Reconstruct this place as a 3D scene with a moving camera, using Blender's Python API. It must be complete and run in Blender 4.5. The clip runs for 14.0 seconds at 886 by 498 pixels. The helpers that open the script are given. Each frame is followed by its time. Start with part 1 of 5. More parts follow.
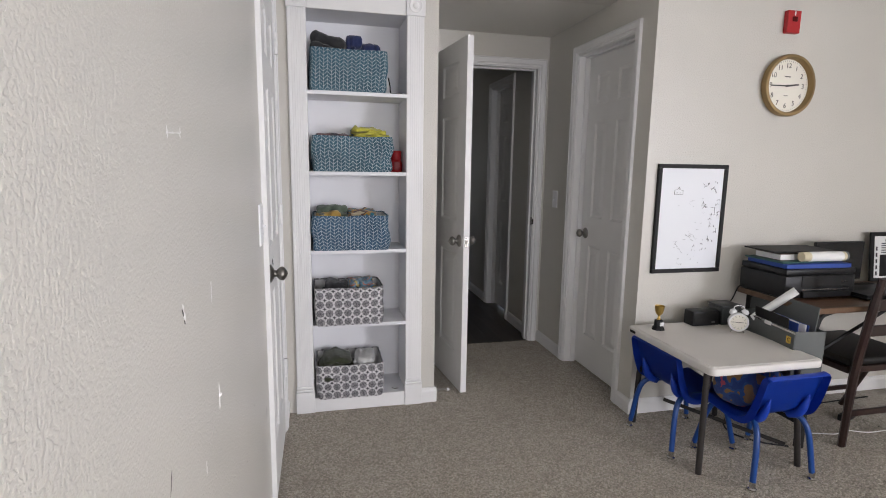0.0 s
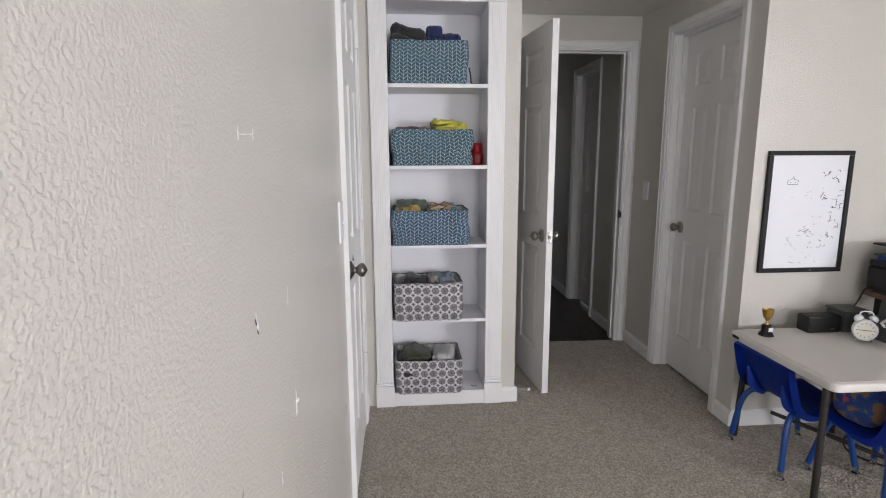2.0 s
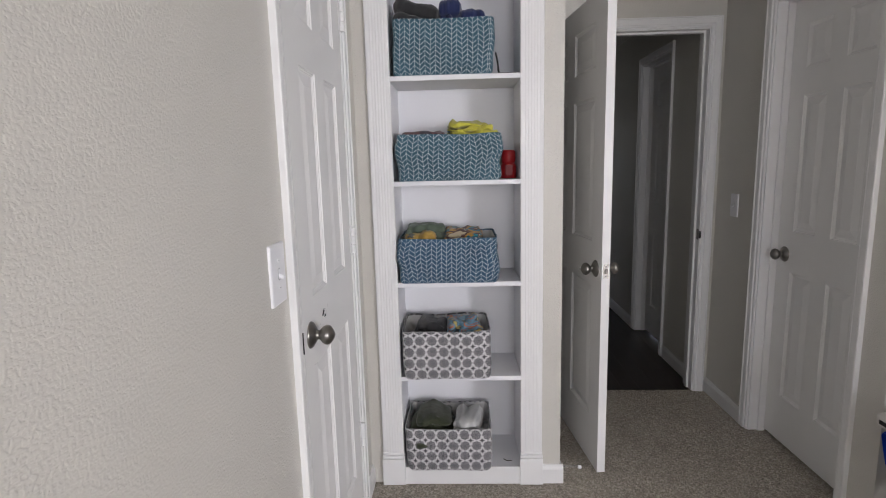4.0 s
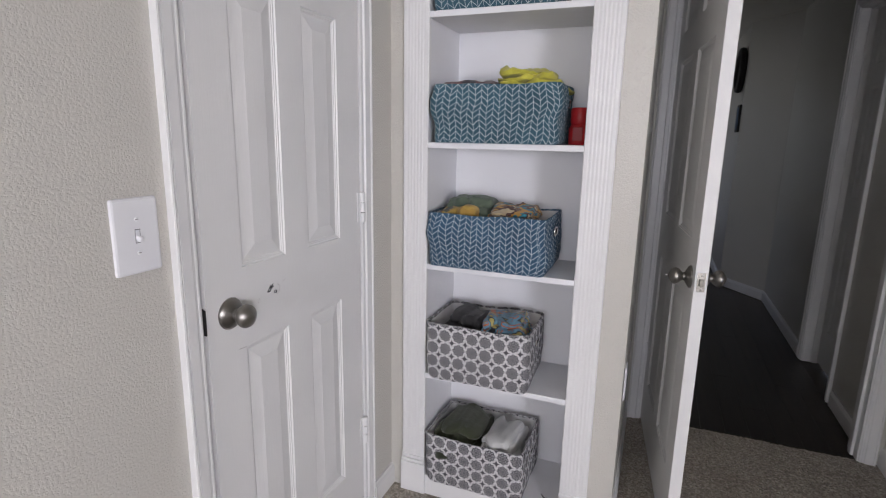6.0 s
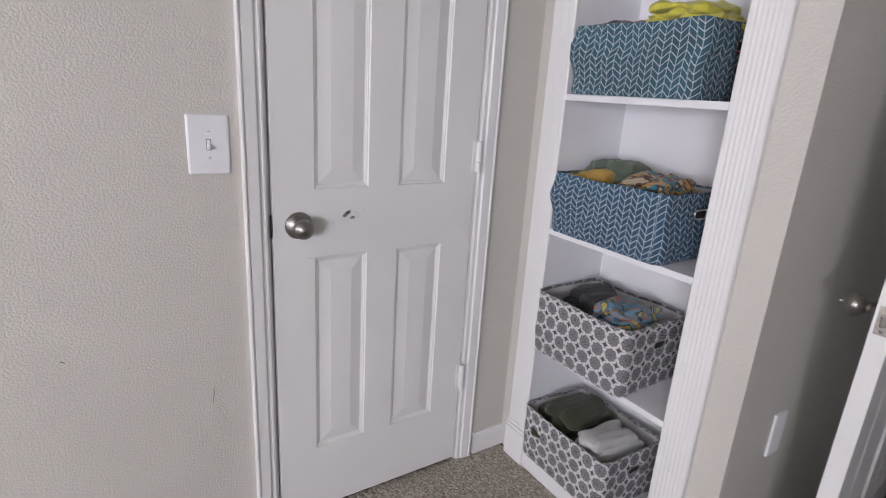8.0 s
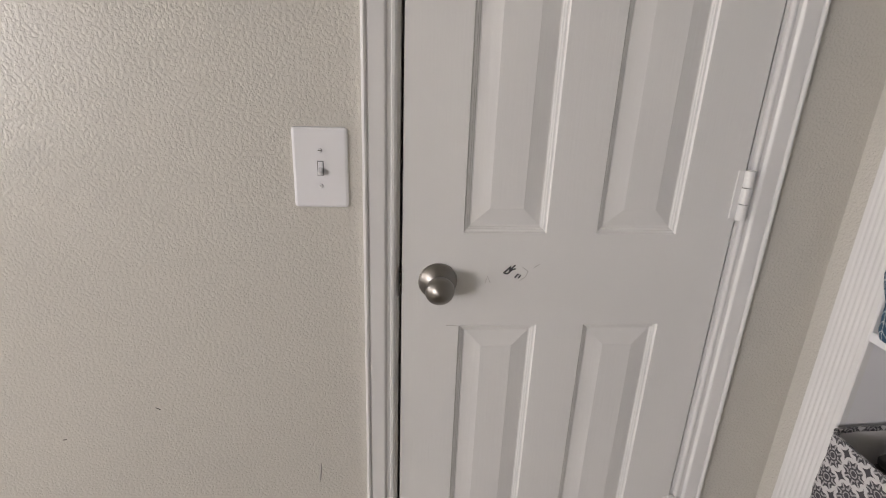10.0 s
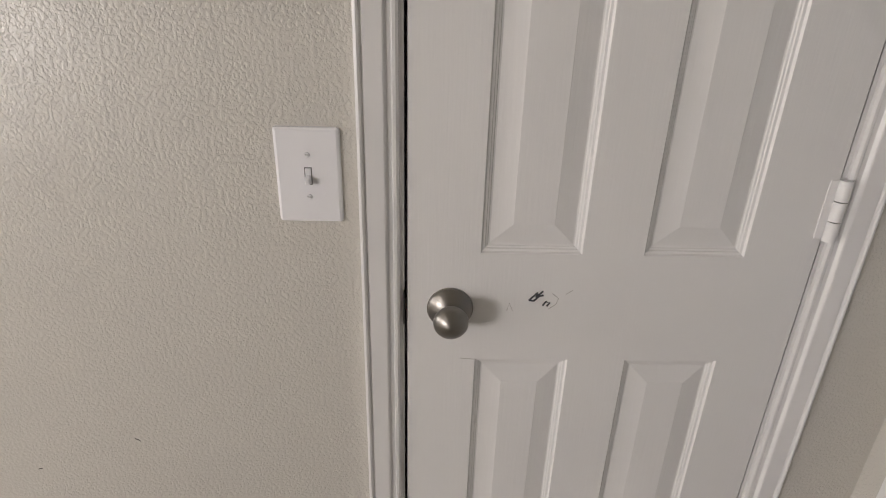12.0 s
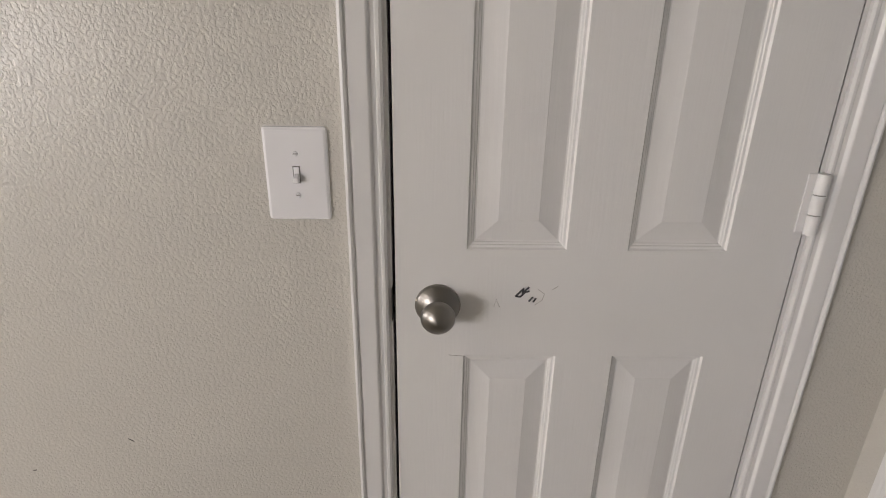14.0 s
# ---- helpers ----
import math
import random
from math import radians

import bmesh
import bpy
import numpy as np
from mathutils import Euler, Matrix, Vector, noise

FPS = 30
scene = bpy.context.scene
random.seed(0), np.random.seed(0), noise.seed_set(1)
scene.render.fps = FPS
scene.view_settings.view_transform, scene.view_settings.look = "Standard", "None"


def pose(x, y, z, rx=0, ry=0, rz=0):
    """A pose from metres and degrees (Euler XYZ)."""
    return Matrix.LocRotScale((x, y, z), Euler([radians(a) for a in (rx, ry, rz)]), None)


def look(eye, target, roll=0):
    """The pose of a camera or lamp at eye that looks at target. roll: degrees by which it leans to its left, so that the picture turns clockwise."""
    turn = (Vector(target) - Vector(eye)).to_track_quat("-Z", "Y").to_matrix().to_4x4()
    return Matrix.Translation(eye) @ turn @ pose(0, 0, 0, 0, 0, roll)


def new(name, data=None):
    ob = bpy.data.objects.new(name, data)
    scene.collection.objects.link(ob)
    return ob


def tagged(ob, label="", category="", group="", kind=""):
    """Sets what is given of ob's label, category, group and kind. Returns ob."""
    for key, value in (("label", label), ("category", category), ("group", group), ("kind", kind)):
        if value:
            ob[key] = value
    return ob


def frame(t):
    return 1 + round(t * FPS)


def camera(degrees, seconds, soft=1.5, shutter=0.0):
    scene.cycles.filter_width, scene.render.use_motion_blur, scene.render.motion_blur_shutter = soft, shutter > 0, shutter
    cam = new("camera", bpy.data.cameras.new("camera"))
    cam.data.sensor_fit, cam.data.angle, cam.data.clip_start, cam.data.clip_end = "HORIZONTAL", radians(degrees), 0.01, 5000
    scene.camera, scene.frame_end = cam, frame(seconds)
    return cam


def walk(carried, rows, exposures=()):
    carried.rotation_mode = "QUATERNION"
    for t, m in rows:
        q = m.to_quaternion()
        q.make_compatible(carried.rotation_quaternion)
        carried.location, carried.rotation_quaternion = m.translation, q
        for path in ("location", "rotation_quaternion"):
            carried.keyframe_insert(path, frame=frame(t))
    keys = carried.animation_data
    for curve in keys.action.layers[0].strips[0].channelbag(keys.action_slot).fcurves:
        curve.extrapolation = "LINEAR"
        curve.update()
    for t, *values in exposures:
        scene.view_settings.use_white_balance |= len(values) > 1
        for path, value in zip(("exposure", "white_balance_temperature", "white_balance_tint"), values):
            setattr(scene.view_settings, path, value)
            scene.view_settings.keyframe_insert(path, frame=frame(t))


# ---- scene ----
cam = camera(80.1, 14.0, soft=1.0, shutter=0.2)
PATH = [
    (0, (0.012, 0.488, 1.333), (0.466, 2.411, 1.024), 0.9),
    (0.5, (0.027, 0.484, 1.309), (0.429, 2.416, 0.982), 0.8),
    (1, (0.026, 0.493, 1.299), (0.357, 2.43, 0.924), 1.1),
    (1.5, (-0.007, 0.528, 1.343), (0.249, 2.472, 0.95), 0.8),
    (2, (0.019, 0.57, 1.343), (0.177, 2.534, 0.998), -0.2),
    (2.5, (0.047, 0.726, 1.35), (0.119, 2.7, 1.033), -1.5),
    (2.7, (0.103, 0.788, 1.371), (0.142, 2.763, 1.059), -1.9),
    (4.8, (0.387, 1.379, 1.348), (0.142, 3.333, 1.0), -0.6),
    (5, (0.469, 1.414, 1.337), (0.133, 3.346, 0.948), -1.1),
    (5.5, (0.581, 1.504, 1.326), (0.058, 3.386, 0.898), -0.3),
    (6, (0.668, 1.658, 1.316), (-0.057, 3.476, 0.901), 1.1),
    (6.5, (0.801, 1.769, 1.311), (-0.184, 3.452, 0.865), 2.2),
    (7, (1.007, 1.833, 1.301), (-0.246, 3.313, 0.811), 1.6),
    (7.5, (1.109, 1.943, 1.291), (-0.322, 3.23, 0.747), 2.9),
    (8, (1.14, 2.101, 1.283), (-0.462, 3.153, 0.712), 3.6),
    (8.5, (1.129, 2.226, 1.3), (-0.644, 2.963, 0.74), 3.5),
    (9, (1.067, 2.349, 1.328), (-0.804, 2.741, 0.74), 3.3),
    (9.2, (0.987, 2.372, 1.317), (-0.896, 2.696, 0.727), 2.7),
    (11.3, (0.556, 2.487, 1.328), (-1.282, 2.547, 0.542), 1.9),
    (11.5, (0.563, 2.494, 1.314), (-1.292, 2.526, 0.568), 1.3),
    (12, (0.549, 2.476, 1.329), (-1.296, 2.531, 0.559), 1.6),
    (12.5, (0.553, 2.484, 1.327), (-1.296, 2.535, 0.565), 1.5),
    (13, (0.563, 2.489, 1.324), (-1.288, 2.537, 0.567), 1.4),
    (13.5, (0.566, 2.493, 1.321), (-1.288, 2.541, 0.571), 1.3),
    (14, (0.574, 2.502, 1.308), (-1.294, 2.542, 0.594), 0.9),
]
# the clip's camera adapts as it turns to the wall
EXPOSURES = [(0.0, 0.14, 6400, 17.5), (2.7, 0.12, 6400, 17.5), (5.0, 0.08, 6430, 18.5), (6.5, 0.11, 6260, 20), (8.0, 0.15, 6300, 21.5), (9.2, 0.06, 6700, 18.5), (11.3, -0.10, 7080, 18), (14.0, -0.10, 7080, 18)]
walk(cam, [(t, look(eye, target, roll)) for t, eye, target, roll in PATH], EXPOSURES)

# ---- world and light ----
world = bpy.data.worlds.new("sky")
scene.world = world
world.use_nodes = True
wt = world.node_tree
sky = wt.nodes.new("ShaderNodeTexSky")
sky.sky_type = "NISHITA"
sky.sun_disc = False
sky.sun_elevation = radians(48)
sky.sun_rotation = radians(20)
bg = wt.nodes["Background"]
bg.inputs["Strength"].default_value = 0.12
wt.links.new(sky.outputs["Color"], bg.inputs["Color"])

sun = new("sun", bpy.data.lights.new("sun", "SUN"))
sun.data.energy, sun.data.angle, sun.data.color = 2.0, radians(0.5), (1.0, 0.95, 0.88)
sun.matrix_world = look((0, 0, 6), (2.4, 1.6, 0))

WIN_Y0, WIN_Y1, WIN_Z0, WIN_Z1, ROOM_Y0, ROOM_X1 = -3.2, -1.2, 0.75, 2.1, -3.4, 4.3
skylight = new("window_daylight", bpy.data.lights.new("window_daylight", "AREA"))
skylight.data.shape, skylight.data.size, skylight.data.size_y = "RECTANGLE", WIN_Y1 - WIN_Y0 - 0.1, WIN_Z1 - WIN_Z0 - 0.1
skylight.data.energy, skylight.data.color = 200.0, (0.93, 0.965, 1.0)
skylight.matrix_world = look((ROOM_X1 + 0.02, (WIN_Y0 + WIN_Y1) / 2, (WIN_Z0 + WIN_Z1) / 2), (0, (WIN_Y0 + WIN_Y1) / 2, 1.3))

REAR_X0, REAR_X1 = 0.25, 1.55
rear_light = new("rear_window_daylight", bpy.data.lights.new("rear_window_daylight", "AREA"))
rear_light.data.shape, rear_light.data.size, rear_light.data.size_y = "RECTANGLE", REAR_X1 - REAR_X0 - 0.1, WIN_Z1 - WIN_Z0 - 0.1
rear_light.data.energy, rear_light.data.color = 56.0, (0.93, 0.965, 1.0)
rear_light.matrix_world = look(((REAR_X0 + REAR_X1) / 2, ROOM_Y0 - 0.02, (WIN_Z0 + WIN_Z1) / 2), ((REAR_X0 + REAR_X1) / 2, 4, 1.3))
# unseen fill lamp, added with a wall opening to brighten the dim hall
HALL_GAP_Y0, HALL_GAP_Y1 = 7.7, 9.3
hall_light = new("hall_fill_lamp", bpy.data.lights.new("hall_fill_lamp", "AREA"))
hall_light.data.shape, hall_light.data.size, hall_light.data.size_y = "RECTANGLE", 1.5, 1.1
hall_light.data.energy, hall_light.data.color = 3.5, (0.93, 0.965, 1.0)
hall_light.matrix_world = look((-0.58, 8.5, 1.45), (2, 8.5, 1.45))

# ---- node helpers ----


class Val:
    """A scalar socket that can be used in arithmetic."""

    def __init__(self, tree, sock):
        self.tree, self.sock = tree, sock

    def op(self, kind, *others):
        n = self.tree.nodes.new("ShaderNodeMath")
        n.operation = kind
        for i, o in enumerate((self, *others)):
            if isinstance(o, Val):
                self.tree.links.new(o.sock, n.inputs[i])
            else:
                n.inputs[i].default_value = o
        return Val(self.tree, n.outputs[0])

    def __add__(self, o): return self.op("ADD", o)
    def __sub__(self, o): return self.op("SUBTRACT", o)
    def __mul__(self, o): return self.op("MULTIPLY", o)
    def __truediv__(self, o): return self.op("DIVIDE", o)
    def frac(self): return self.op("FRACT")
    def mod1(self): return self.op("FLOORED_MODULO", 1.0)
    def absv(self): return self.op("ABSOLUTE")
    def less(self, o): return self.op("LESS_THAN", o)
    def maxv(self, o): return self.op("MAXIMUM", o)
    def minv(self, o): return self.op("MINIMUM", o)
    def floor(self): return self.op("FLOOR")


def tree_of(name):
    m = bpy.data.materials.new(name)
    m.use_nodes = True
    return m, m.node_tree, m.node_tree.nodes["Principled BSDF"]


def coords(t, kind="Object"):
    return t.nodes.new("ShaderNodeTexCoord").outputs[kind]


def noise_tex(t, vec, scale, detail=3.0, rough=0.55):
    n = t.nodes.new("ShaderNodeTexNoise")
    n.inputs["Scale"].default_value, n.inputs["Detail"].default_value, n.inputs["Roughness"].default_value = scale, detail, rough
    t.links.new(vec, n.inputs["Vector"])
    return n.outputs["Fac"]


def ramp(t, fac, stops):
    r = t.nodes.new("ShaderNodeValToRGB")
    while len(r.color_ramp.elements) < len(stops):
        r.color_ramp.elements.new(0.5)
    for e, (p, c) in zip(r.color_ramp.elements, stops):
        e.position, e.color = p, (*c, 1) if len(c) == 3 else c
    t.links.new(fac, r.inputs["Fac"])
    return r.outputs["Color"]


def mix(t, fac, a, b):
    n = t.nodes.new("ShaderNodeMix")
    n.data_type = "RGBA"
    for sock, v in ((n.inputs["Factor"], fac), (n.inputs["A"], a), (n.inputs["B"], b)):
        if isinstance(v, Val):
            t.links.new(v.sock, sock)
        elif isinstance(v, (tuple, float, int)):
            sock.default_value = (*v, 1) if isinstance(v, tuple) else v
        else:
            t.links.new(v, sock)
    return n.outputs["Result"]


def bump(t, bsdf, height, strength, distance, below=None):
    n = t.nodes.new("ShaderNodeBump")
    n.inputs["Strength"].default_value, n.inputs["Distance"].default_value = strength, distance
    t.links.new(height, n.inputs["Height"])
    if below is not None:
        t.links.new(below, n.inputs["Normal"])
    t.links.new(n.outputs["Normal"], bsdf.inputs["Normal"])
    return n.outputs["Normal"]


def scaled(c, k):
    return tuple(min(1.0, v * k) for v in c)


def paint(name, colour, rough=0.5, metal=0.0, var=0.06, big=2.0, fine=60.0, relief=0.0003, fine_relief=0.4, spec=0.5):
    """A plain surface with faint large and small variation and a fine relief."""
    m, t, b = tree_of(name)
    v = coords(t)
    n1, n2 = noise_tex(t, v, big, 4), noise_tex(t, v, fine, 3)
    c1 = ramp(t, n1, [(0.3, scaled(colour, 1 - var)), (0.7, scaled(colour, 1 + var))])
    c2 = mix(t, Val(t, n2) * (var * 1.6), c1, scaled(colour, 0.75))
    t.links.new(c2, b.inputs["Base Color"])
    b.inputs["Metallic"].default_value = metal
    b.inputs["Specular IOR Level"].default_value = spec
    r = (Val(t, n2) - 0.5) * 0.12 + rough
    t.links.new(r.sock, b.inputs["Roughness"])
    if relief:
        bump(t, b, n2, fine_relief, relief)
    return m


def wall_paint(name, colour):
    """Eggshell paint over a knock-down plaster texture."""
    m, t, b = tree_of(name)
    v = coords(t)
    n1 = noise_tex(t, v, 1.3, 4)
    lumps = noise_tex(t, v, 180, 1.8, 0.5)
    fine = noise_tex(t, v, 420, 2)
    patch = noise_tex(t, v, 30, 2)
    dome = ramp(t, lumps, [(0.43, (0, 0, 0)), (0.52, (0.75, 0.75, 0.75)), (0.66, (1, 1, 1))])
    cover = ramp(t, patch, [(0.32, (0.75, 0.75, 0.75)), (0.6, (1, 1, 1))])
    sx = t.nodes.new("ShaderNodeSeparateXYZ")
    t.links.new(dome, sx.inputs[0])
    sy = t.nodes.new("ShaderNodeSeparateXYZ")
    t.links.new(cover, sy.inputs[0])
    flat = (Val(t, sx.outputs[0]) * Val(t, sy.outputs[0])).sock
    c = ramp(t, n1, [(0.3, scaled(colour, 0.965)), (0.7, scaled(colour, 1.03))])
    t.links.new(c, b.inputs["Base Color"])
    b.inputs["Roughness"].default_value = 0.30
    b.inputs["Specular IOR Level"].default_value = 0.5
    nb = bump(t, b, fine, 0.12, 0.0006)
    bump(t, b, flat, 0.48, 0.0012, nb)
    return m


def trim_paint(name, colour, rough=0.36, grain=False):
    """Semi-gloss white paint, with faint wood grain along z for moulded doors."""
    m, t, b = tree_of(name)
    v = coords(t)
    n1 = noise_tex(t, v, 2.5, 4)
    n2 = noise_tex(t, v, 14, 5, 0.7)
    c = ramp(t, n1, [(0.3, scaled(colour, 0.97)), (0.7, scaled(colour, 1.02))])
    c = mix(t, (Val(t, n2) - 0.62).maxv(0.0) * 0.5, c, scaled(colour, 0.72))
    t.links.new(c, b.inputs["Base Color"])
    b.inputs["Roughness"].default_value = rough
    if grain:
        mp = t.nodes.new("ShaderNodeMapping")
        mp.inputs["Scale"].default_value = (260, 260, 12)
        t.links.new(v, mp.inputs["Vector"])
        bump(t, b, noise_tex(t, mp.outputs["Vector"], 1.0, 3), 0.4, 0.0006)
    else:
        bump(t, b, noise_tex(t, v, 90, 2), 0.12, 0.0005)
    return m


def carpet_mat():
    m, t, b = tree_of("carpet_pile")
    v = coords(t)
    big, mid, fine = noise_tex(t, v, 1.6, 4, 0.6), noise_tex(t, v, 9, 3, 0.6), noise_tex(t, v, 260, 2.0, 0.7)
    tuft = t.nodes.new("ShaderNodeTexVoronoi")
    tuft.inputs["Scale"].default_value = 165.0
    t.links.new(v, tuft.inputs["Vector"])
    sp = t.nodes.new("ShaderNodeSeparateXYZ")
    t.links.new(tuft.outputs["Color"], sp.inputs[0])
    shade = Val(t, sp.outputs[0]) * 0.55 + Val(t, fine) * 0.45
    c = ramp(t, shade.sock, [(0.12, (0.200, 0.178, 0.146)), (0.5, (0.358, 0.324, 0.275)), (0.85, (0.56, 0.515, 0.445))])
    f = ((Val(t, big) - 0.5) * 1.0 + (Val(t, mid) - 0.5) * 0.8).absv()
    c = mix(t, f, c, (0.21, 0.175, 0.14))
    t.links.new(c, b.inputs["Base Color"])
    b.inputs["Roughness"].default_value = 0.95
    b.inputs["Specular IOR Level"].default_value = 0.1
    b.inputs["Sheen Weight"].default_value = 0.15
    bump(t, b, shade.sock, 0.55, 0.004)
    return m


def wood_mat(name, dark, light, scale=1.0, rough=0.35, along="x", gloss=0.5):
    m, t, b = tree_of(name)
    v = coords(t)
    mp = t.nodes.new("ShaderNodeMapping")
    s = {"x": (2.5, 40, 40), "y": (40, 2.5, 40), "z": (40, 40, 2.5)}[along]
    mp.inputs["Scale"].default_value = tuple(k * scale for k in s)
    t.links.new(v, mp.inputs["Vector"])
    g = noise_tex(t, mp.outputs["Vector"], 1.0, 5, 0.65)
    info = t.nodes.new("ShaderNodeObjectInfo").outputs["Random"]
    c = ramp(t, g, [(0.3, dark), (0.7, light)])
    c = mix(t, Val(t, info) * 0.35, c, dark)
    t.links.new(c, b.inputs["Base Color"])
    b.inputs["Roughness"].default_value = rough
    b.inputs["Specular IOR Level"].default_value = gloss
    bump(t, b, g, 0.15, 0.001)
    return m


def chevron_mat(name, ground, line):
    """Canvas printed with columns of slanted blocks outlined in white."""
    m, t, b = tree_of(name)
    sep = t.nodes.new("ShaderNodeSeparateXYZ")
    uvw = coords(t, "UV")
    t.links.new(uvw, sep.inputs[0])
    u, v = Val(t, sep.outputs[0]), Val(t, sep.outputs[1])
    col = u / 0.039
    zig = ((col.mod1() - 0.5).absv() * 2.0)
    rows = ((v / 0.0180) + zig * 0.95).mod1()
    line_h = (rows - 0.5).absv().op("GREATER_THAN", 0.436)
    line_v = (((col * 2.0).mod1() - 0.5).absv()).op("GREATER_THAN", 0.46)
    f = line_h.maxv(line_v * 0.85)
    weave = noise_tex(t, uvw, 900, 2)
    soft = noise_tex(t, uvw, 9, 4)
    gcol = ramp(t, soft, [(0.3, scaled(ground, 0.8)), (0.7, scaled(ground, 1.2))])
    c = mix(t, f * 0.85, gcol, line)
    c = mix(t, Val(t, weave) * 0.25, c, scaled(ground, 0.7))
    t.links.new(c, b.inputs["Base Color"])
    b.inputs["Roughness"].default_value = 0.85
    bump(t, b, weave, 0.3, 0.0008)
    return m


def medallion_mat(name, ground, ink):
    """Pale canvas printed with staggered round flowers and small diamonds."""
    m, t, b = tree_of(name)
    sep = t.nodes.new("ShaderNodeSeparateXYZ")
    uvw = coords(t, "UV")
    t.links.new(uvw, sep.inputs[0])
    u, v = Val(t, sep.outputs[0]), Val(t, sep.outputs[1])
    A, B = 0.0475, 0.0475

    def flower(du, dv):
        x = ((u / A + du).mod1() - 0.5) * A
        y = ((v / B + dv).mod1() - 0.5) * B
        r = (x * x + y * y).op("SQRT")
        th = y.op("ARCTAN2", x)
        petal = (th * 8.0).op("COSINE") * 0.0026 + 0.0200
        out = r.less(petal)
        ring = ((r - 0.0120).absv().less(0.0016)).minv((th * 8.0).op("SINE").op("GREATER_THAN", -0.5))
        ring2 = (r - 0.0062).absv().less(0.0010)
        rays = ((th * 8.0).op("COSINE").op("GREATER_THAN", 0.78)).minv(r.op("GREATER_THAN", 0.0110))
        return out * (Val.op(ring.maxv(ring2).maxv(rays), "MULTIPLY", -0.60) + 1.0)

    def diamond(du, dv):
        x = ((u / A + du).mod1() - 0.5) * A
        y = ((v / B + dv).mod1() - 0.5) * B
        d = (x.absv() * 1.0).op("SQRT") + (y.absv() * 1.0).op("SQRT")
        return d.less(0.128)

    f = flower(0, 0).maxv(diamond(0.5, 0.5))
    weave = noise_tex(t, uvw, 900, 2)
    soft = noise_tex(t, uvw, 10, 4)
    gcol = ramp(t, soft, [(0.3, scaled(ground, 0.88)), (0.7, scaled(ground, 1.05))])
    c = mix(t, f * 0.93, gcol, ink)
    c = mix(t, Val(t, weave) * 0.15, c, ink)
    t.links.new(c, b.inputs["Base Color"])
    b.inputs["Roughness"].default_value = 0.85
    bump(t, b, weave, 0.3, 0.0008)
    return m


def cloth_mat(name, colours, scale=14.0, stretch=(1, 1, 1), sharp=True):
    """Cotton with a print of several colours in wavy patches."""
    m, t, b = tree_of(name)
    v = coords(t)
    mp = t.nodes.new("ShaderNodeMapping")
    mp.inputs["Scale"].default_value = stretch
    t.links.new(v, mp.inputs["Vector"])
    n = noise_tex(t, mp.outputs["Vector"], scale, 1.5, 0.4)
    stops, k = [], len(colours)
    for i, c in enumerate(colours):
        stops.append((0.30 + 0.40 * i / k, c))
    c = ramp(t, n, stops)
    t.nodes[-1].color_ramp.interpolation = "CONSTANT" if sharp else "LINEAR"
    w = noise_tex(t, v, 500, 2)
    c = mix(t, Val(t, w) * 0.3, c, (0.05, 0.05, 0.05))
    t.links.new(c, b.inputs["Base Color"])
    b.inputs["Roughness"].default_value = 0.92
    b.inputs["Sheen Weight"].default_value = 0.2
    nb = bump(t, b, w, 0.3, 0.0008)
    bump(t, b, noise_tex(t, v, 28, 3), 0.5, 0.006, nb)
    return m


# ---- materials ----
WALL = wall_paint("greige_wall_paint", (0.590, 0.570, 0.522))
CEIL = wall_paint("ceiling_paint", (0.66, 0.64, 0.59))
WHITE = trim_paint("white_trim_paint", (0.785, 0.78, 0.775))
DOORW = trim_paint("white_door_paint", (0.775, 0.77, 0.76), 0.4, True)
SHELFW = trim_paint("white_shelf_paint", (0.80, 0.80, 0.82), 0.5)
CARPET = carpet_mat()
HALLWOOD = wood_mat("dark_floor_wood", (0.014, 0.0095, 0.0075), (0.036, 0.023, 0.017), 1.0, 0.36, "y", 0.5)
NICKEL = paint("brushed_nickel", (0.27, 0.255, 0.235), 0.34, 1.0, 0.05, 8, 300, 0.0002, 0.2)
STEEL = paint("bright_steel", (0.62, 0.61, 0.60), 0.22, 1.0, 0.04, 8, 200, 0.0002, 0.2)
DARKGAP = paint("dark_recess", (0.015, 0.014, 0.013), 0.8)
PLATE = paint("white_plastic_plate", (0.82, 0.82, 0.84), 0.35, 0, 0.02)
SLOTGREY = paint("slot_shade_grey", (0.16, 0.16, 0.165), 0.6)
BLACKPL = paint("black_plastic", (0.010, 0.010, 0.011), 0.42, spec=0.3)
BLACKMATTE = paint("matt_black_frame", (0.012, 0.0115, 0.0115), 0.6, spec=0.3)
CHEV1 = chevron_mat("teal_chevron_canvas", (0.036, 0.100, 0.138), (0.68, 0.74, 0.755))
CHEV2 = chevron_mat("blue_chevron_canvas", (0.030, 0.085, 0.145), (0.68, 0.74, 0.765))
MEDAL = medallion_mat("medallion_canvas", (0.64, 0.63, 0.635), (0.028, 0.025, 0.033))
LINING = paint("white_canvas_lining", (0.74, 0.73, 0.72), 0.9, 0, 0.05, 6, 400, 0.0008)
BOARD = paint("whiteboard_enamel", (0.80, 0.82, 0.86), 0.5, 0, 0.015, 3, 80, 0)
INK = paint("black_marker_ink", (0.03, 0.03, 0.035), 0.6)
SCUFF = paint("bare_plaster_scuff", (0.82, 0.81, 0.79), 0.8)
FAINT = paint("faint_pencil", (0.46, 0.44, 0.42), 0.8)
SCRATCH = paint("dark_scratch", (0.10, 0.09, 0.085), 0.8)
BLUEPL = paint("blue_polypropylene", (0.004, 0.042, 0.38), 0.40, 0, 0.08, 5, 250, 0.0004)
BLUEPIPE = paint("blue_painted_tube", (0.008, 0.052, 0.22), 0.3, 0, 0.06)
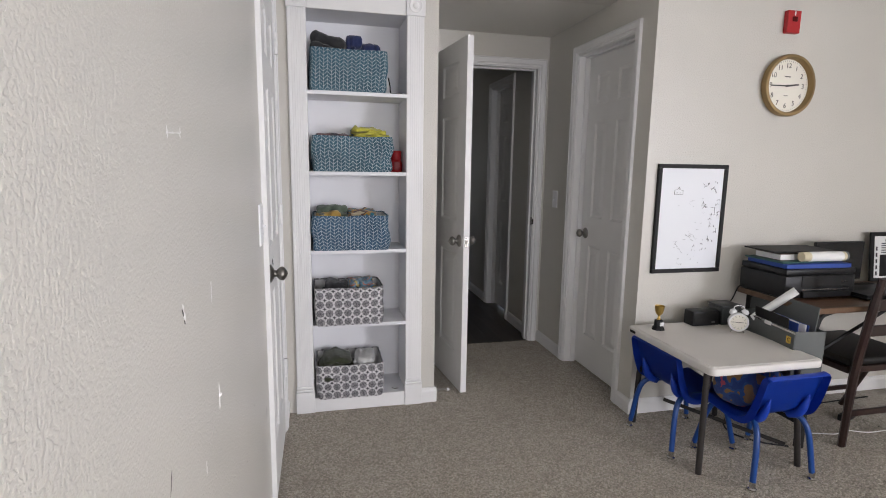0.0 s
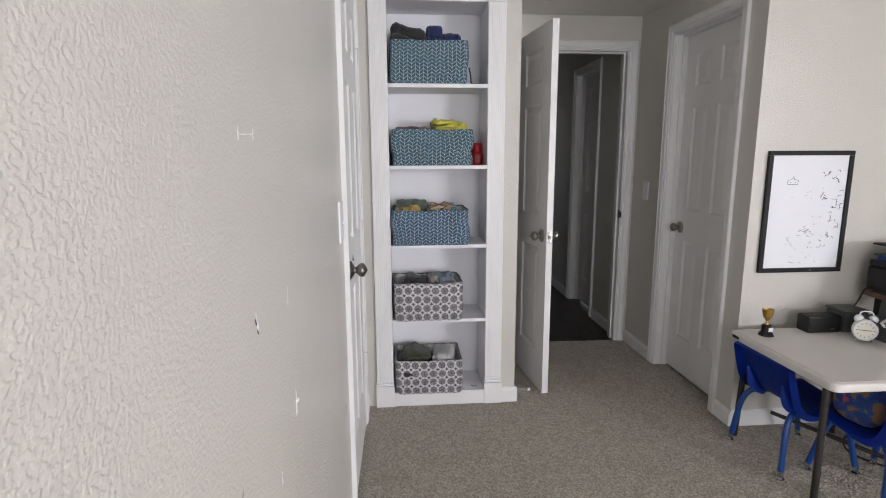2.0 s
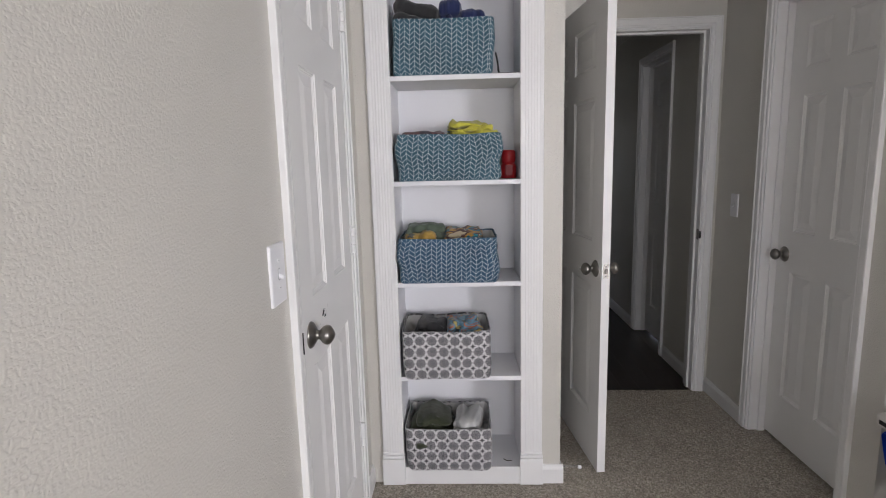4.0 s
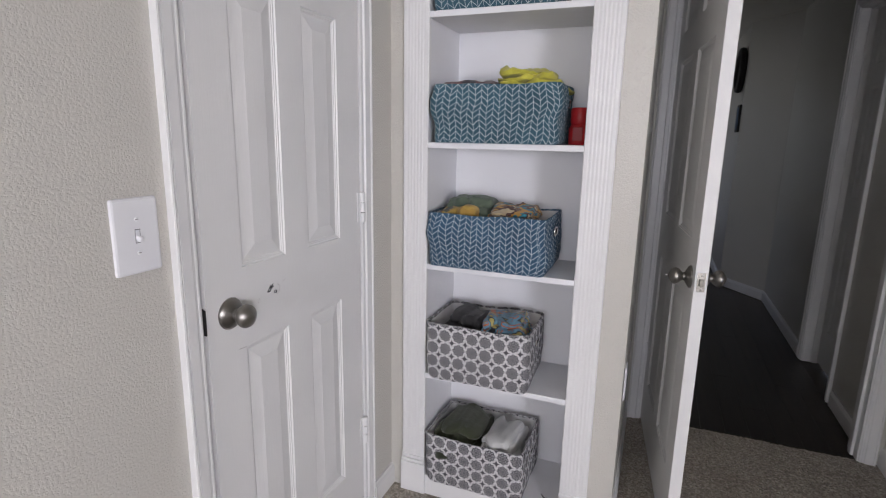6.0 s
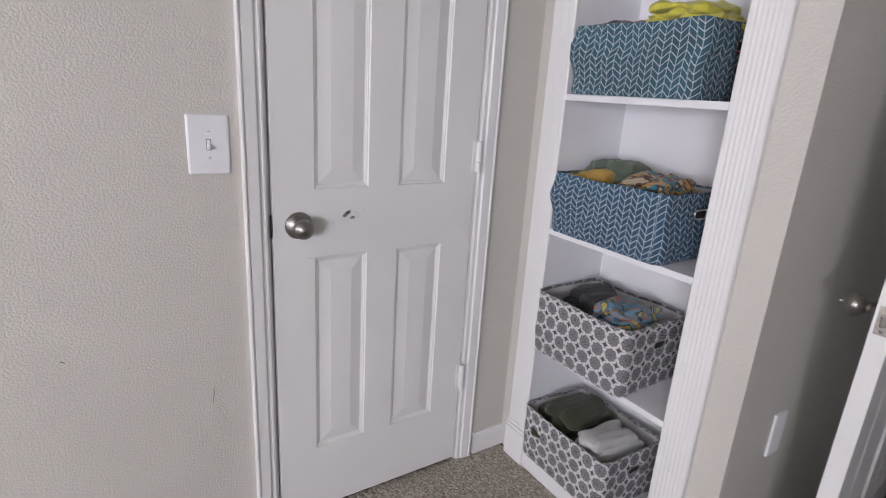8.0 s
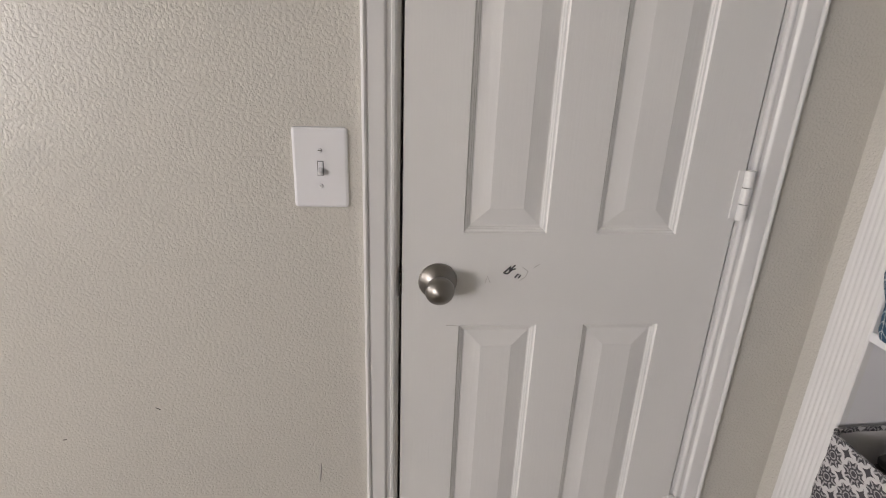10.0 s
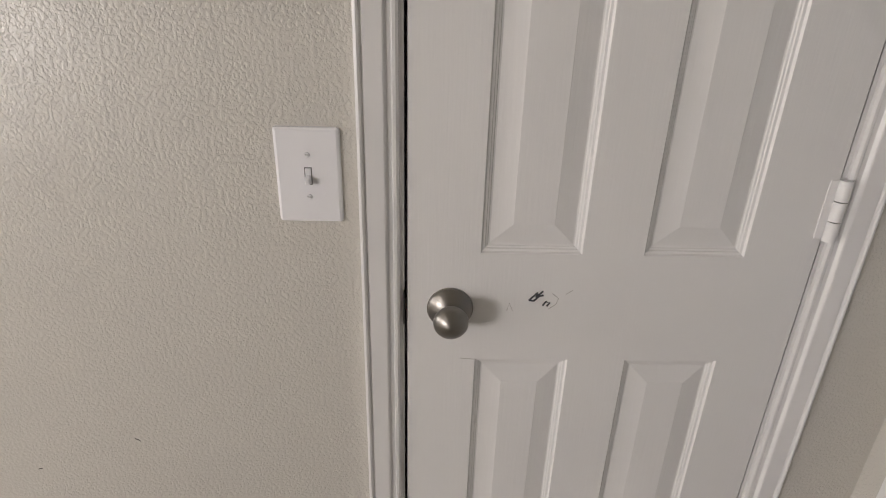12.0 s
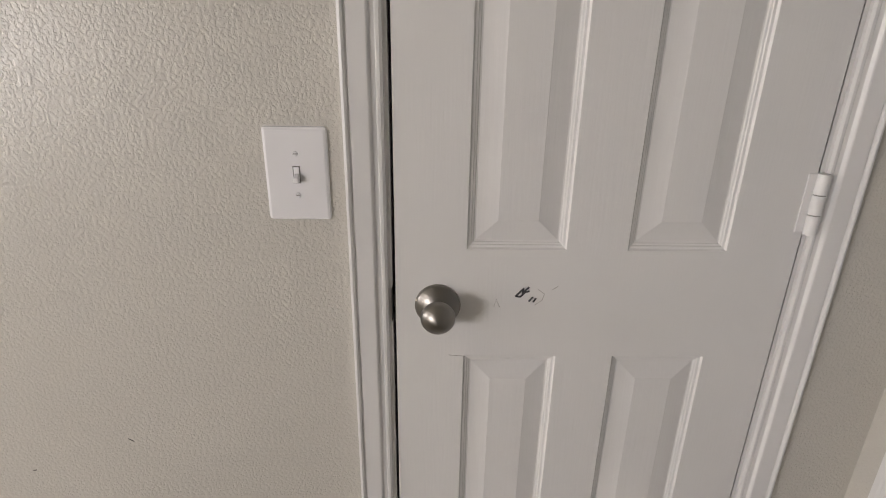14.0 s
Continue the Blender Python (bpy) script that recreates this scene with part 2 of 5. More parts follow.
TABLETOP = paint("cream_table_plastic", (0.66, 0.635, 0.60), 0.45, 0, 0.03, 6, 350, 0.0005)
TABLELEG = paint("dark_bronze_tube", (0.035, 0.03, 0.028), 0.45, 0.3)
GOLD = paint("brass_gilt", (0.55, 0.36, 0.10), 0.32, 1.0, 0.08, 20, 200)
GOLDRIM = paint("satin_gold_rim", (0.30, 0.205, 0.095), 0.5, 0.6, 0.05)
CREAM = paint("cream_dial", (0.80, 0.77, 0.68), 0.6, 0, 0.02, 5, 100, 0)
REDPL = paint("red_plastic", (0.42, 0.012, 0.015), 0.4)
GREYBOX = paint("grey_box_plastic", (0.10, 0.108, 0.104), 0.5, 0, 0.08, 6, 200, 0.0004)
SMOKE = paint("smoked_grey_plastic", (0.045, 0.05, 0.052), 0.35, 0, 0.08, 6, 200, 0.0004)
DESKWOOD = wood_mat("walnut_desk_wood", (0.07, 0.035, 0.018), (0.17, 0.095, 0.05), 1.0, 0.4, "x")
CHAIRWOOD = wood_mat("dark_cherry_wood", (0.014, 0.006, 0.0048), (0.034, 0.014, 0.010), 1.0, 0.35, "z")
VINYL = paint("black_vinyl", (0.012, 0.011, 0.0105), 0.5, 0, 0.1, 8, 120, 0.001, spec=0.3)
PAPER = paint("white_paper", (0.78, 0.78, 0.77), 0.8, 0, 0.03)
BLUEPAPER = paint("blue_folder_card", (0.02, 0.06, 0.30), 0.6, 0, 0.05)
YELLOW = paint("yellow_sticker", (0.65, 0.42, 0.05), 0.6)
GLASS, gt, gb = tree_of("window_glass")
gb.inputs["Transmission Weight"].default_value, gb.inputs["Roughness"].default_value, gb.inputs["IOR"].default_value = 1.0, 0.02, 1.45
DISTANCE = paint("distance_ground", (0.10, 0.13, 0.06), 0.9, 0, 0.3, 0.2, 3, 0)

# ---- mesh helpers ----


def part(name, bm, material, parent=None, label="", smooth=False):
    me = bpy.data.meshes.new(name)
    if isinstance(bm, bmesh.types.BMesh):
        bmesh.ops.recalc_face_normals(bm, faces=bm.faces)
        bm.to_mesh(me)
        bm.free()
    if smooth:
        me.polygons.foreach_set("use_smooth", [True] * len(me.polygons))
        me.set_sharp_from_angle(angle=radians(38))
    me.materials.append(material)
    ob = new(name, me)
    if parent is not None:
        ob.parent = parent
    if label:
        ob["label"] = label
    return ob


def thing(name, label, category, m=None, group="", kind=""):
    ob = new(name)
    ob.empty_display_size = 0.05
    if m is not None:
        ob.matrix_world = m
    return tagged(ob, label, category, group, kind)


def box(bm, x0, y0, z0, x1, y1, z1, bevel=0.0, m=None, seg=2):
    r = bmesh.ops.create_cube(bm, size=1.0)
    vs = r["verts"]
    bmesh.ops.scale(bm, vec=(abs(x1 - x0), abs(y1 - y0), abs(z1 - z0)), verts=vs)
    bmesh.ops.translate(bm, vec=((x0 + x1) / 2, (y0 + y1) / 2, (z0 + z1) / 2), verts=vs)
    if bevel:
        es = list({e for v in vs for e in v.link_edges})
        o = bmesh.ops.bevel(bm, geom=es, offset=bevel, segments=seg, profile=0.5, affect="EDGES")
        vs = list({v for f in o["faces"] for v in f.verts} | {v for v in vs if v.is_valid})
    if m is not None:
        vs = [v for v in vs if v.is_valid]
        bmesh.ops.transform(bm, matrix=m, verts=vs)
    return bm


def boxed(*a, **k):
    return box(bmesh.new(), *a, **k)


def lathe(profile, n=32, m=None, bm=None):
    """Revolve (radius, height) pairs about z."""
    bm = bm or bmesh.new()
    rings = []
    for r, z in profile:
        if r < 1e-6:
            rings.append([bm.verts.new((0, 0, z))])
        else:
            rings.append([bm.verts.new((r * math.cos(2 * math.pi * i / n), r * math.sin(2 * math.pi * i / n), z)) for i in range(n)])
    made = [v for ring in rings for v in ring]
    for a, b in zip(rings, rings[1:]):
        for i in range(n):
            j = (i + 1) % n
            if len(a) == 1 and len(b) == 1:
                continue
            if len(a) == 1:
                bm.faces.new((a[0], b[i], b[j]))
            elif len(b) == 1:
                bm.faces.new((a[i], a[j], b[0]))
            else:
                bm.faces.new((a[i], a[j], b[j], b[i]))
    if m is not None:
        bmesh.ops.transform(bm, matrix=m, verts=made)
    return bm


def tube(points, radius, n=10, bm=None, closed=False, caps=True, flat=1.0):
    """A round tube along points."""
    bm = bm or bmesh.new()
    pts = [Vector(p) for p in points]
    rings, up = [], Vector((0, 0, 1))
    for i, p in enumerate(pts):
        a = pts[(i - 1) % len(pts)] if (closed or i) else pts[i]
        b = pts[(i + 1) % len(pts)] if (closed or i + 1 < len(pts)) else pts[i]
        d = (b - a).normalized()
        if i == 0:
            up = Vector((0, 0, 1)) if abs(d.z) < 0.9 else Vector((0, 1, 0))
        s = d.cross(up).normalized()
        up = s.cross(d).normalized()
        r = radius[i] if isinstance(radius, (list, tuple)) else radius
        rings.append([bm.verts.new(p + s * (r * math.cos(2 * math.pi * k / n)) + up * (r * flat * math.sin(2 * math.pi * k / n))) for k in range(n)])
    pairs = list(zip(rings, rings[1:])) + ([(rings[-1], rings[0])] if closed else [])
    for a, b in pairs:
        for k in range(n):
            bm.faces.new((a[k], a[(k + 1) % n], b[(k + 1) % n], b[k]))
    if caps and not closed:
        bm.faces.new(rings[0]), bm.faces.new(rings[-1])
    return bm


def smooth_path(points, steps=6):
    """Catmull-Rom through the points."""
    p = [Vector(q) for q in points]
    p = [p[0] * 2 - p[1]] + p + [p[-1] * 2 - p[-2]]
    out = []
    for i in range(1, len(p) - 2):
        for s in range(steps):
            u = s / steps
            a, b, c, d = p[i - 1], p[i], p[i + 1], p[i + 2]
            out.append(0.5 * (2 * b + (c - a) * u + (2 * a - 5 * b + 4 * c - d) * u * u + (3 * b - a - 3 * c + d) * u ** 3))
    return out + [p[-2]]


def wall_panel(place, u0, u1, v0, v1, thick, holes=()):
    """A wall with openings through it. place(u, v, d) gives the point at depth d behind the face."""
    bm = bmesh.new()
    us = sorted({u0, u1, *[h[0] for h in holes], *[h[1] for h in holes]})
    vs = sorted({v0, v1, *[h[2] for h in holes], *[h[3] for h in holes]})
    grid = {}

    def vert(u, v, d):
        k = (u, v, d)
        if k not in grid:
            grid[k] = bm.verts.new(place(u, v, d))
        return grid[k]

    solid = {}
    for i in range(len(us) - 1):
        for j in range(len(vs) - 1):
            cu, cv = (us[i] + us[i + 1]) / 2, (vs[j] + vs[j + 1]) / 2
            solid[i, j] = not any(h[0] < cu < h[1] and h[2] < cv < h[3] for h in holes)
    for (i, j), s in solid.items():
        if not s:
            continue
        a, b, c, e = us[i], us[i + 1], vs[j], vs[j + 1]
        for d in (0, thick):
            bm.faces.new([vert(a, c, d), vert(b, c, d), vert(b, e, d), vert(a, e, d)])
        for (p, q, nb) in (((a, c), (b, c), (i, j - 1)), ((a, e), (b, e), (i, j + 1)), ((a, c), (a, e), (i - 1, j)), ((b, c), (b, e), (i + 1, j))):
            if not solid.get(nb, False):
                bm.faces.new([vert(*p, 0), vert(*q, 0), vert(*q, thick), vert(*p, thick)])
    return bm


def casing_mesh(place, u0, u1, h, profile, floor=0.0):
    """Mitred trim on three sides of an opening. profile: (outward, proud) pairs from the inner edge outward, both feet on the wall."""
    bm = bmesh.new()
    rows = []
    for w, d in profile:
        rows.append([bm.verts.new(place(*q)) for q in ((u0 - w, floor, -d), (u0 - w, h + w, -d), (u1 + w, h + w, -d), (u1 + w, floor, -d))])
    n = len(rows)
    for k in range(n):
        a, b = rows[k], rows[(k + 1) % n]
        for i in range(3):
            bm.faces.new((a[i], a[i + 1], b[i + 1], b[i]))
    bm.faces.new([r[0] for r in rows]), bm.faces.new([r[3] for r in rows])
    return bm


def strip_mesh(profile, a, b, place):
    """Extrude a (proud, height) profile along u from a to b."""
    bm = bmesh.new()
    r0 = [bm.verts.new(place(a, z, -d)) for d, z in profile]
    r1 = [bm.verts.new(place(b, z, -d)) for d, z in profile]
    n = len(profile)
    for i in range(n):
        bm.faces.new((r0[i], r0[(i + 1) % n], r1[(i + 1) % n], r1[i]))
    bm.faces.new(r0), bm.faces.new(r1)
    return bm


CASING = [(0.0, 0.0), (0.0, 0.006), (0.004, 0.0085), (0.008, 0.0085), (0.010, 0.0072), (0.016, 0.0080), (0.019, 0.0125), (0.021, 0.0135), (0.0455, 0.0145), (0.0465, 0.0122), (0.0485, 0.0122), (0.0495, 0.0162), (0.0525, 0.0178), (0.0560, 0.0168), (0.057, 0.013), (0.057, 0.0)]
BASEB = [(0.0, 0.0), (0.013, 0.0), (0.013, 0.062), (0.011, 0.069), (0.008, 0.074), (0.006, 0.083), (0.0, 0.084)]

# ---- structure ----
LX, SY, CY, AX0, AX1, BY, CEIL_Z, ALC_Z = -0.178, 3.285, 2.92, 0.632, 1.656, 4.19, 2.44, 2.262


def on_left(u, v, d): return (LX - d, u, v)
def on_shelf_wall(u, v, d): return (u, SY + d, v)
def on_clock_wall(u, v, d): return (u, CY + d, v)
def on_alcove_left(u, v, d): return (AX0 - d, u, v)
def on_alcove_right(u, v, d): return (AX1 + d, u, v)
def on_back(u, v, d): return (u, BY + d, v)


def structure(name, bm, material, label, category="wall", smooth=False):
    return tagged(part(name, bm, material, None, label, smooth), label, category, kind="structure")


L0, L1, DH = 2.445, 3.062, 2.03        # closed closet door in the left wall
R0, R1 = 3.106, 3.722                  # closed door in the alcove
H0, H1 = 0.706, 1.572                  # doorway to the hall
structure("wall_left", wall_panel(on_left, ROOM_Y0, SY, 0, CEIL_Z, 0.12, [(L0 - 0.022, L1 + 0.022, 0, DH + 0.034)]), WALL, "greige plaster wall with scuffs and a closed closet door")
structure("wall_bookcase", wall_panel(on_shelf_wall, LX - 0.12, AX0, 0, CEIL_Z, 0.12, [(-0.05, 0.478, 0.0, 2.10)]), WALL, "greige wall around the built-in bookcase")
structure("wall_clock", wall_panel(on_clock_wall, AX1, ROOM_X1 + 0.12, 0, CEIL_Z, 0.12), WALL, "greige wall with the clock and whiteboard")
structure("wall_alcove_left", wall_panel(on_alcove_left, SY + 0.12, BY, 0, CEIL_Z, 0.12), WALL, "greige return wall beside the bookcase")
structure("wall_alcove_right", wall_panel(on_alcove_right, CY + 0.12, BY, 0, CEIL_Z, 0.12, [(R0 - 0.02, R1 + 0.02, 0, DH + 0.032)]), WALL, "shaded greige alcove wall with a closed door")
structure("wall_back", wall_panel(on_back, AX0 - 0.12, AX1 + 0.12, 0, CEIL_Z, 0.12, [(H0 - 0.018, H1 + 0.018, 0, DH + 0.03)]), WALL, "greige alcove wall with the hall doorway")
structure("wall_rear", wall_panel(lambda u, v, d: (u, ROOM_Y0 - d, v), LX - 0.12, ROOM_X1 + 0.12, 0, CEIL_Z, 0.12, [(REAR_X0, REAR_X1, WIN_Z0, WIN_Z1)]), WALL, "greige rear wall of the room with a window")
structure("wall_window", wall_panel(lambda u, v, d: (ROOM_X1 + d, u, v), ROOM_Y0, CY, 0, CEIL_Z, 0.14, [(WIN_Y0, WIN_Y1, WIN_Z0, WIN_Z1)]), WALL, "greige side wall with the room's window")
structure("wall_bulkhead", boxed(AX0, SY, ALC_Z, AX1, SY + 0.12, CEIL_Z - 0.004), WALL, "greige drop above the alcove entrance")
structure("ceiling", boxed(LX - 0.12, ROOM_Y0 - 0.14, CEIL_Z, ROOM_X1 + 0.12, 3.405, CEIL_Z + 0.1), CEIL, "flat painted room ceiling", "ceiling")
structure("ceiling_alcove", boxed(AX0, SY + 0.12, ALC_Z, AX1, BY, ALC_Z + 0.1), CEIL, "low painted alcove ceiling", "ceiling")

# the room's window
win = thing("window_1", "white framed sash window with clear panes", "window", kind="structure")
fr = bmesh.new()
for a in ((WIN_Y0, WIN_Z0, WIN_Y1, WIN_Z0 + 0.05), (WIN_Y0, WIN_Z1 - 0.05, WIN_Y1, WIN_Z1), (WIN_Y0, WIN_Z0 + 0.05, WIN_Y0 + 0.05, WIN_Z1 - 0.05), (WIN_Y1 - 0.05, WIN_Z0 + 0.05, WIN_Y1, WIN_Z1 - 0.05), (-2.225, WIN_Z0 + 0.05, -2.175, WIN_Z1 - 0.05)):
    box(fr, ROOM_X1 + 0.06, a[0], a[1], ROOM_X1 + 0.12, a[2], a[3])
part("window_frame", fr, WHITE, win)
for y0, y1 in ((WIN_Y0 + 0.05, -2.225), (-2.175, WIN_Y1 - 0.05)):
    part("pane", boxed(ROOM_X1 + 0.087, y0, WIN_Z0 + 0.05, ROOM_X1 + 0.093, y1, WIN_Z1 - 0.05), GLASS, win, "clear glass pane").visible_shadow = False
part("window_sill", boxed(ROOM_X1 - 0.06, WIN_Y0 - 0.05, WIN_Z0 - 0.03, ROOM_X1 + 0.05, WIN_Y1 + 0.05, WIN_Z0 - 0.002, 0.006), WHITE, win)

win2 = thing("window_2", "white framed sash window with clear panes", "window", kind="structure")
fr = bmesh.new()
for a in ((REAR_X0, WIN_Z0, REAR_X1, WIN_Z0 + 0.05), (REAR_X0, WIN_Z1 - 0.05, REAR_X1, WIN_Z1), (REAR_X0, WIN_Z0 + 0.05, REAR_X0 + 0.05, WIN_Z1 - 0.05), (REAR_X1 - 0.05, WIN_Z0 + 0.05, REAR_X1, WIN_Z1 - 0.05)):
    box(fr, a[0], ROOM_Y0 - 0.11, a[1], a[2], ROOM_Y0 - 0.06, a[3])
part("window_frame", fr, WHITE, win2)
part("pane", boxed(REAR_X0 + 0.05, ROOM_Y0 - 0.088, WIN_Z0 + 0.05, REAR_X1 - 0.05, ROOM_Y0 - 0.082, WIN_Z1 - 0.05), GLASS, win2, "clear glass pane").visible_shadow = False
part("window_sill", boxed(REAR_X0 - 0.05, ROOM_Y0 - 0.05, WIN_Z0 - 0.03, REAR_X1 + 0.05, ROOM_Y0 + 0.06, WIN_Z0 - 0.002, 0.006), WHITE, win2)
structure("ground", boxed(-400, -400, -3.2, 400, 400, -3.0), DISTANCE, "open ground far below the window", "ground")
structure("subfloor", boxed(LX - 0.12, ROOM_Y0 - 0.14, -0.12, ROOM_X1 + 0.12, 4.32, -0.03), DARKGAP, "floor slab under the carpet", "floor")


# carpet: a sheet of uneven pile, finest where the walker looks
def carpet(x0, x1, y0, y1, step, amp, name, label):
    nx, ny = int((x1 - x0) / step) + 1, int((y1 - y0) / step) + 1
    rng = np.random.default_rng(4)
    xs, ys = np.meshgrid(np.linspace(x0, x1, nx), np.linspace(y0, y1, ny))
    xs = xs + rng.uniform(-0.35, 0.35, xs.shape) * step
    ys = ys + rng.uniform(-0.35, 0.35, ys.shape) * step
    xs[:, 0], xs[:, -1], ys[0], ys[-1] = x0, x1, y0, y1
    z = rng.uniform(-1, 0.6, xs.shape) * amp
    z += 0.0016 * np.sin(xs * 9 + 2 * np.sin(ys * 5)) * np.sin(ys * 7 + 1.3)
    co = np.stack([xs, ys, z - 0.002], -1).reshape(-1, 3)
    i = np.arange(nx * ny).reshape(ny, nx)
    quads = np.stack([i[:-1, :-1], i[:-1, 1:], i[1:, 1:], i[1:, :-1]], -1).reshape(-1, 4)
    me = bpy.data.meshes.new(name)
    me.from_pydata(co.tolist(), [], quads.tolist())
    me.materials.append(CARPET)
    return tagged(new(name, me), label, "carpet", kind="structure")


carpet(LX - 0.01, 2.9, 1.7, 4.205, 0.0055, 0.0036, "floor", "beige cut-pile carpet with worn, darker patches")
carpet(LX - 0.01, 2.9, ROOM_Y0, 1.7, 0.05, 0.003, "floor_behind", "beige cut-pile carpet")
carpet(2.9, ROOM_X1, ROOM_Y0, CY, 0.05, 0.003, "floor_side", "beige cut-pile carpet")


# trim
def baseboard(name, place, a, b):
    return structure(name, strip_mesh(BASEB, a, b, place), WHITE, "white painted baseboard with a moulded top", "baseboard")


baseboard("baseboard_left_front", on_left, ROOM_Y0, L0 - 0.075)
baseboard("baseboard_left_corner", on_left, L1 + 0.082, SY)
baseboard("baseboard_bookcase", on_shelf_wall, 0.556, AX0 + 0.013)
baseboard("baseboard_alcove_left", on_alcove_left, SY - 0.0, BY)
baseboard("baseboard_alcove_right", on_alcove_right, CY - 0.013, R0 - 0.062)
baseboard("baseboard_alcove_corner", on_alcove_right, R1 + 0.062, BY)
baseboard("baseboard_clock", on_clock_wall, AX1, ROOM_X1)


# ---- doors ----
def panel_mesh(x0, x1, z0, z1, t):
    """A moulded raised panel, both faces, that fills an opening of the leaf."""
    bm = bmesh.new()
    rings = [(0.0, 0.0), (0.0025, 0.0035), (0.0060, 0.0042), (0.0072, 0.0060), (0.0095, 0.0066), (0.0110, 0.0082), (0.0135, 0.0086), (0.0445, 0.0024), (0.0458, 0.0020)]
    for side in (0, 1):
        loops = []
        for w, d in rings:
            y = d if side == 0 else t - d
            loops.append([bm.verts.new(p) for p in ((x0 + w, y, z0 + w), (x1 - w, y, z0 + w), (x1 - w, y, z1 - w), (x0 + w, y, z1 - w))])
        for a, b in zip(loops, loops[1:]):
            for i in range(4):
                bm.faces.new((a[i], a[(i + 1) % 4], b[(i + 1) % 4], b[i]))
        bm.faces.new(loops[-1])
    return bm


KNOB = [(0.035, 0.0), (0.035, 0.003), (0.033, 0.006), (0.020, 0.0145), (0.0135, 0.0172), (0.012, 0.024), (0.016, 0.028), (0.0225, 0.034), (0.0262, 0.042), (0.0262, 0.047), (0.0232, 0.053), (0.014, 0.0600), (0.004, 0.0648), (0.0, 0.0655)]


def door(name, label, m, width, knob_x, hinge_x, stile, mull, hinge_z, knob_z, hinge_side=-1, latch=True, hinges=True, knobs=True):
    """Six-panel door. Local x runs along the leaf, the near face looks along -y, z from the floor."""
    T = 0.035
    d = thing(name, label, "door", m, kind="structure")
    w = (width - 2 * stile - mull) / 2
    spans = [(stile, stile + w), (stile + w + mull, width - stile)]
    holes = [(a, b, z0, z1) for a, b in spans for z0, z1 in ((0.233, 0.835), (1.022, 1.622), (1.738, 1.918))]
    leaf = part("leaf", wall_panel(lambda u, v, dd: (u, dd, v), 0, width, 0.014, DH, T, holes), DOORW, d)
    for a, b, z0, z1 in holes:
        part("panel", panel_mesh(a, b, z0, z1, T), DOORW, leaf)
    if knobs:
        turn = pose(knob_x, 0, knob_z, 90, 0, 0)
        k = part("knob", lathe(KNOB, 40, turn), NICKEL, d, "satin nickel door knob", True)
        part("rose_shadow_ring", lathe([(0.0362, 0.0), (0.0362, 0.0012), (0.0345, 0.0016)], 40, turn), STEEL, k, "", True)
        part("knob", lathe(KNOB, 40, pose(knob_x, T, knob_z, -90, 0, 0)), NICKEL, d, "satin nickel door knob", True)
        if name == "door_2":
            part("privacy_pin", lathe([(0.0, 0.0665), (0.0035, 0.0668), (0.003, 0.072), (0.0, 0.0725)], 10, turn), STEEL, k, "", True)
    if latch:
        ex = width if knob_x > width / 2 else 0.0
        s = 1 if ex else -1
        pl = part("latch_plate", boxed(ex - 0.0005, 0.006, knob_z - 0.029, ex + s * 0.0015, 0.029, knob_z + 0.029, 0.0), STEEL, d, "steel latch plate")
        part("bolt", boxed(ex, 0.012, knob_z - 0.011, ex + s * 0.009, 0.023, knob_z + 0.011, 0.002), NICKEL, pl)
        for zz in (-0.021, 0.021):
            part("screw", lathe([(0.0, 0.002), (0.0035, 0.0016), (0.004, 0.0)], 10, pose(ex, 0.0175, knob_z + zz, 0, s * 90, 0)), NICKEL, pl)
    for z in (hinge_z if hinges else ()):
        h = part("hinge", tube([(hinge_x, -0.0095, z - 0.046), (hinge_x, -0.0095, z - 0.016)], 0.0088, 12), WHITE, d, "painted butt hinge", True)
        for a, b in ((-0.0145, 0.0145), (0.016, 0.046)):
            part("knuckle", tube([(hinge_x, -0.0095, z + a), (hinge_x, -0.0095, z + b)], 0.0088, 12), WHITE, h, "", True)
        part("hinge_leaf", boxed(hinge_x - 0.018 * hinge_side * -1, -0.003, z - 0.045, hinge_x, -0.0005, z + 0.045, 0.001), WHITE, h)
    return d


HINGES = (0.345, 1.10, 1.865)
door_1 = door("door_1", "closed white six-panel closet door with a nickel knob and pen scribbles", pose(LX + 0.005, L0, 0, 0, 0, 90), L1 - L0, 0.066, L1 - L0 + 0.004, 0.109, 0.094, HINGES, 0.928)
door_2 = door("door_2", "white six-panel door standing open into the alcove", pose(H0, BY - 0.005, 0, 0, 0, -83.6), 0.860, 0.860 - 0.066, -0.004, 0.118, 0.10, (0.345, 1.10, 1.865), 0.912, 1)
door_3 = door("door_3", "closed white six-panel door set back in its frame", pose(AX1 + 0.075, R1 - 0.003, 0, 0, 0, -90), R1 - R0 - 0.006, 0.062, R1 - R0, 0.109, 0.094, HINGES, 0.912, 1, True, False)


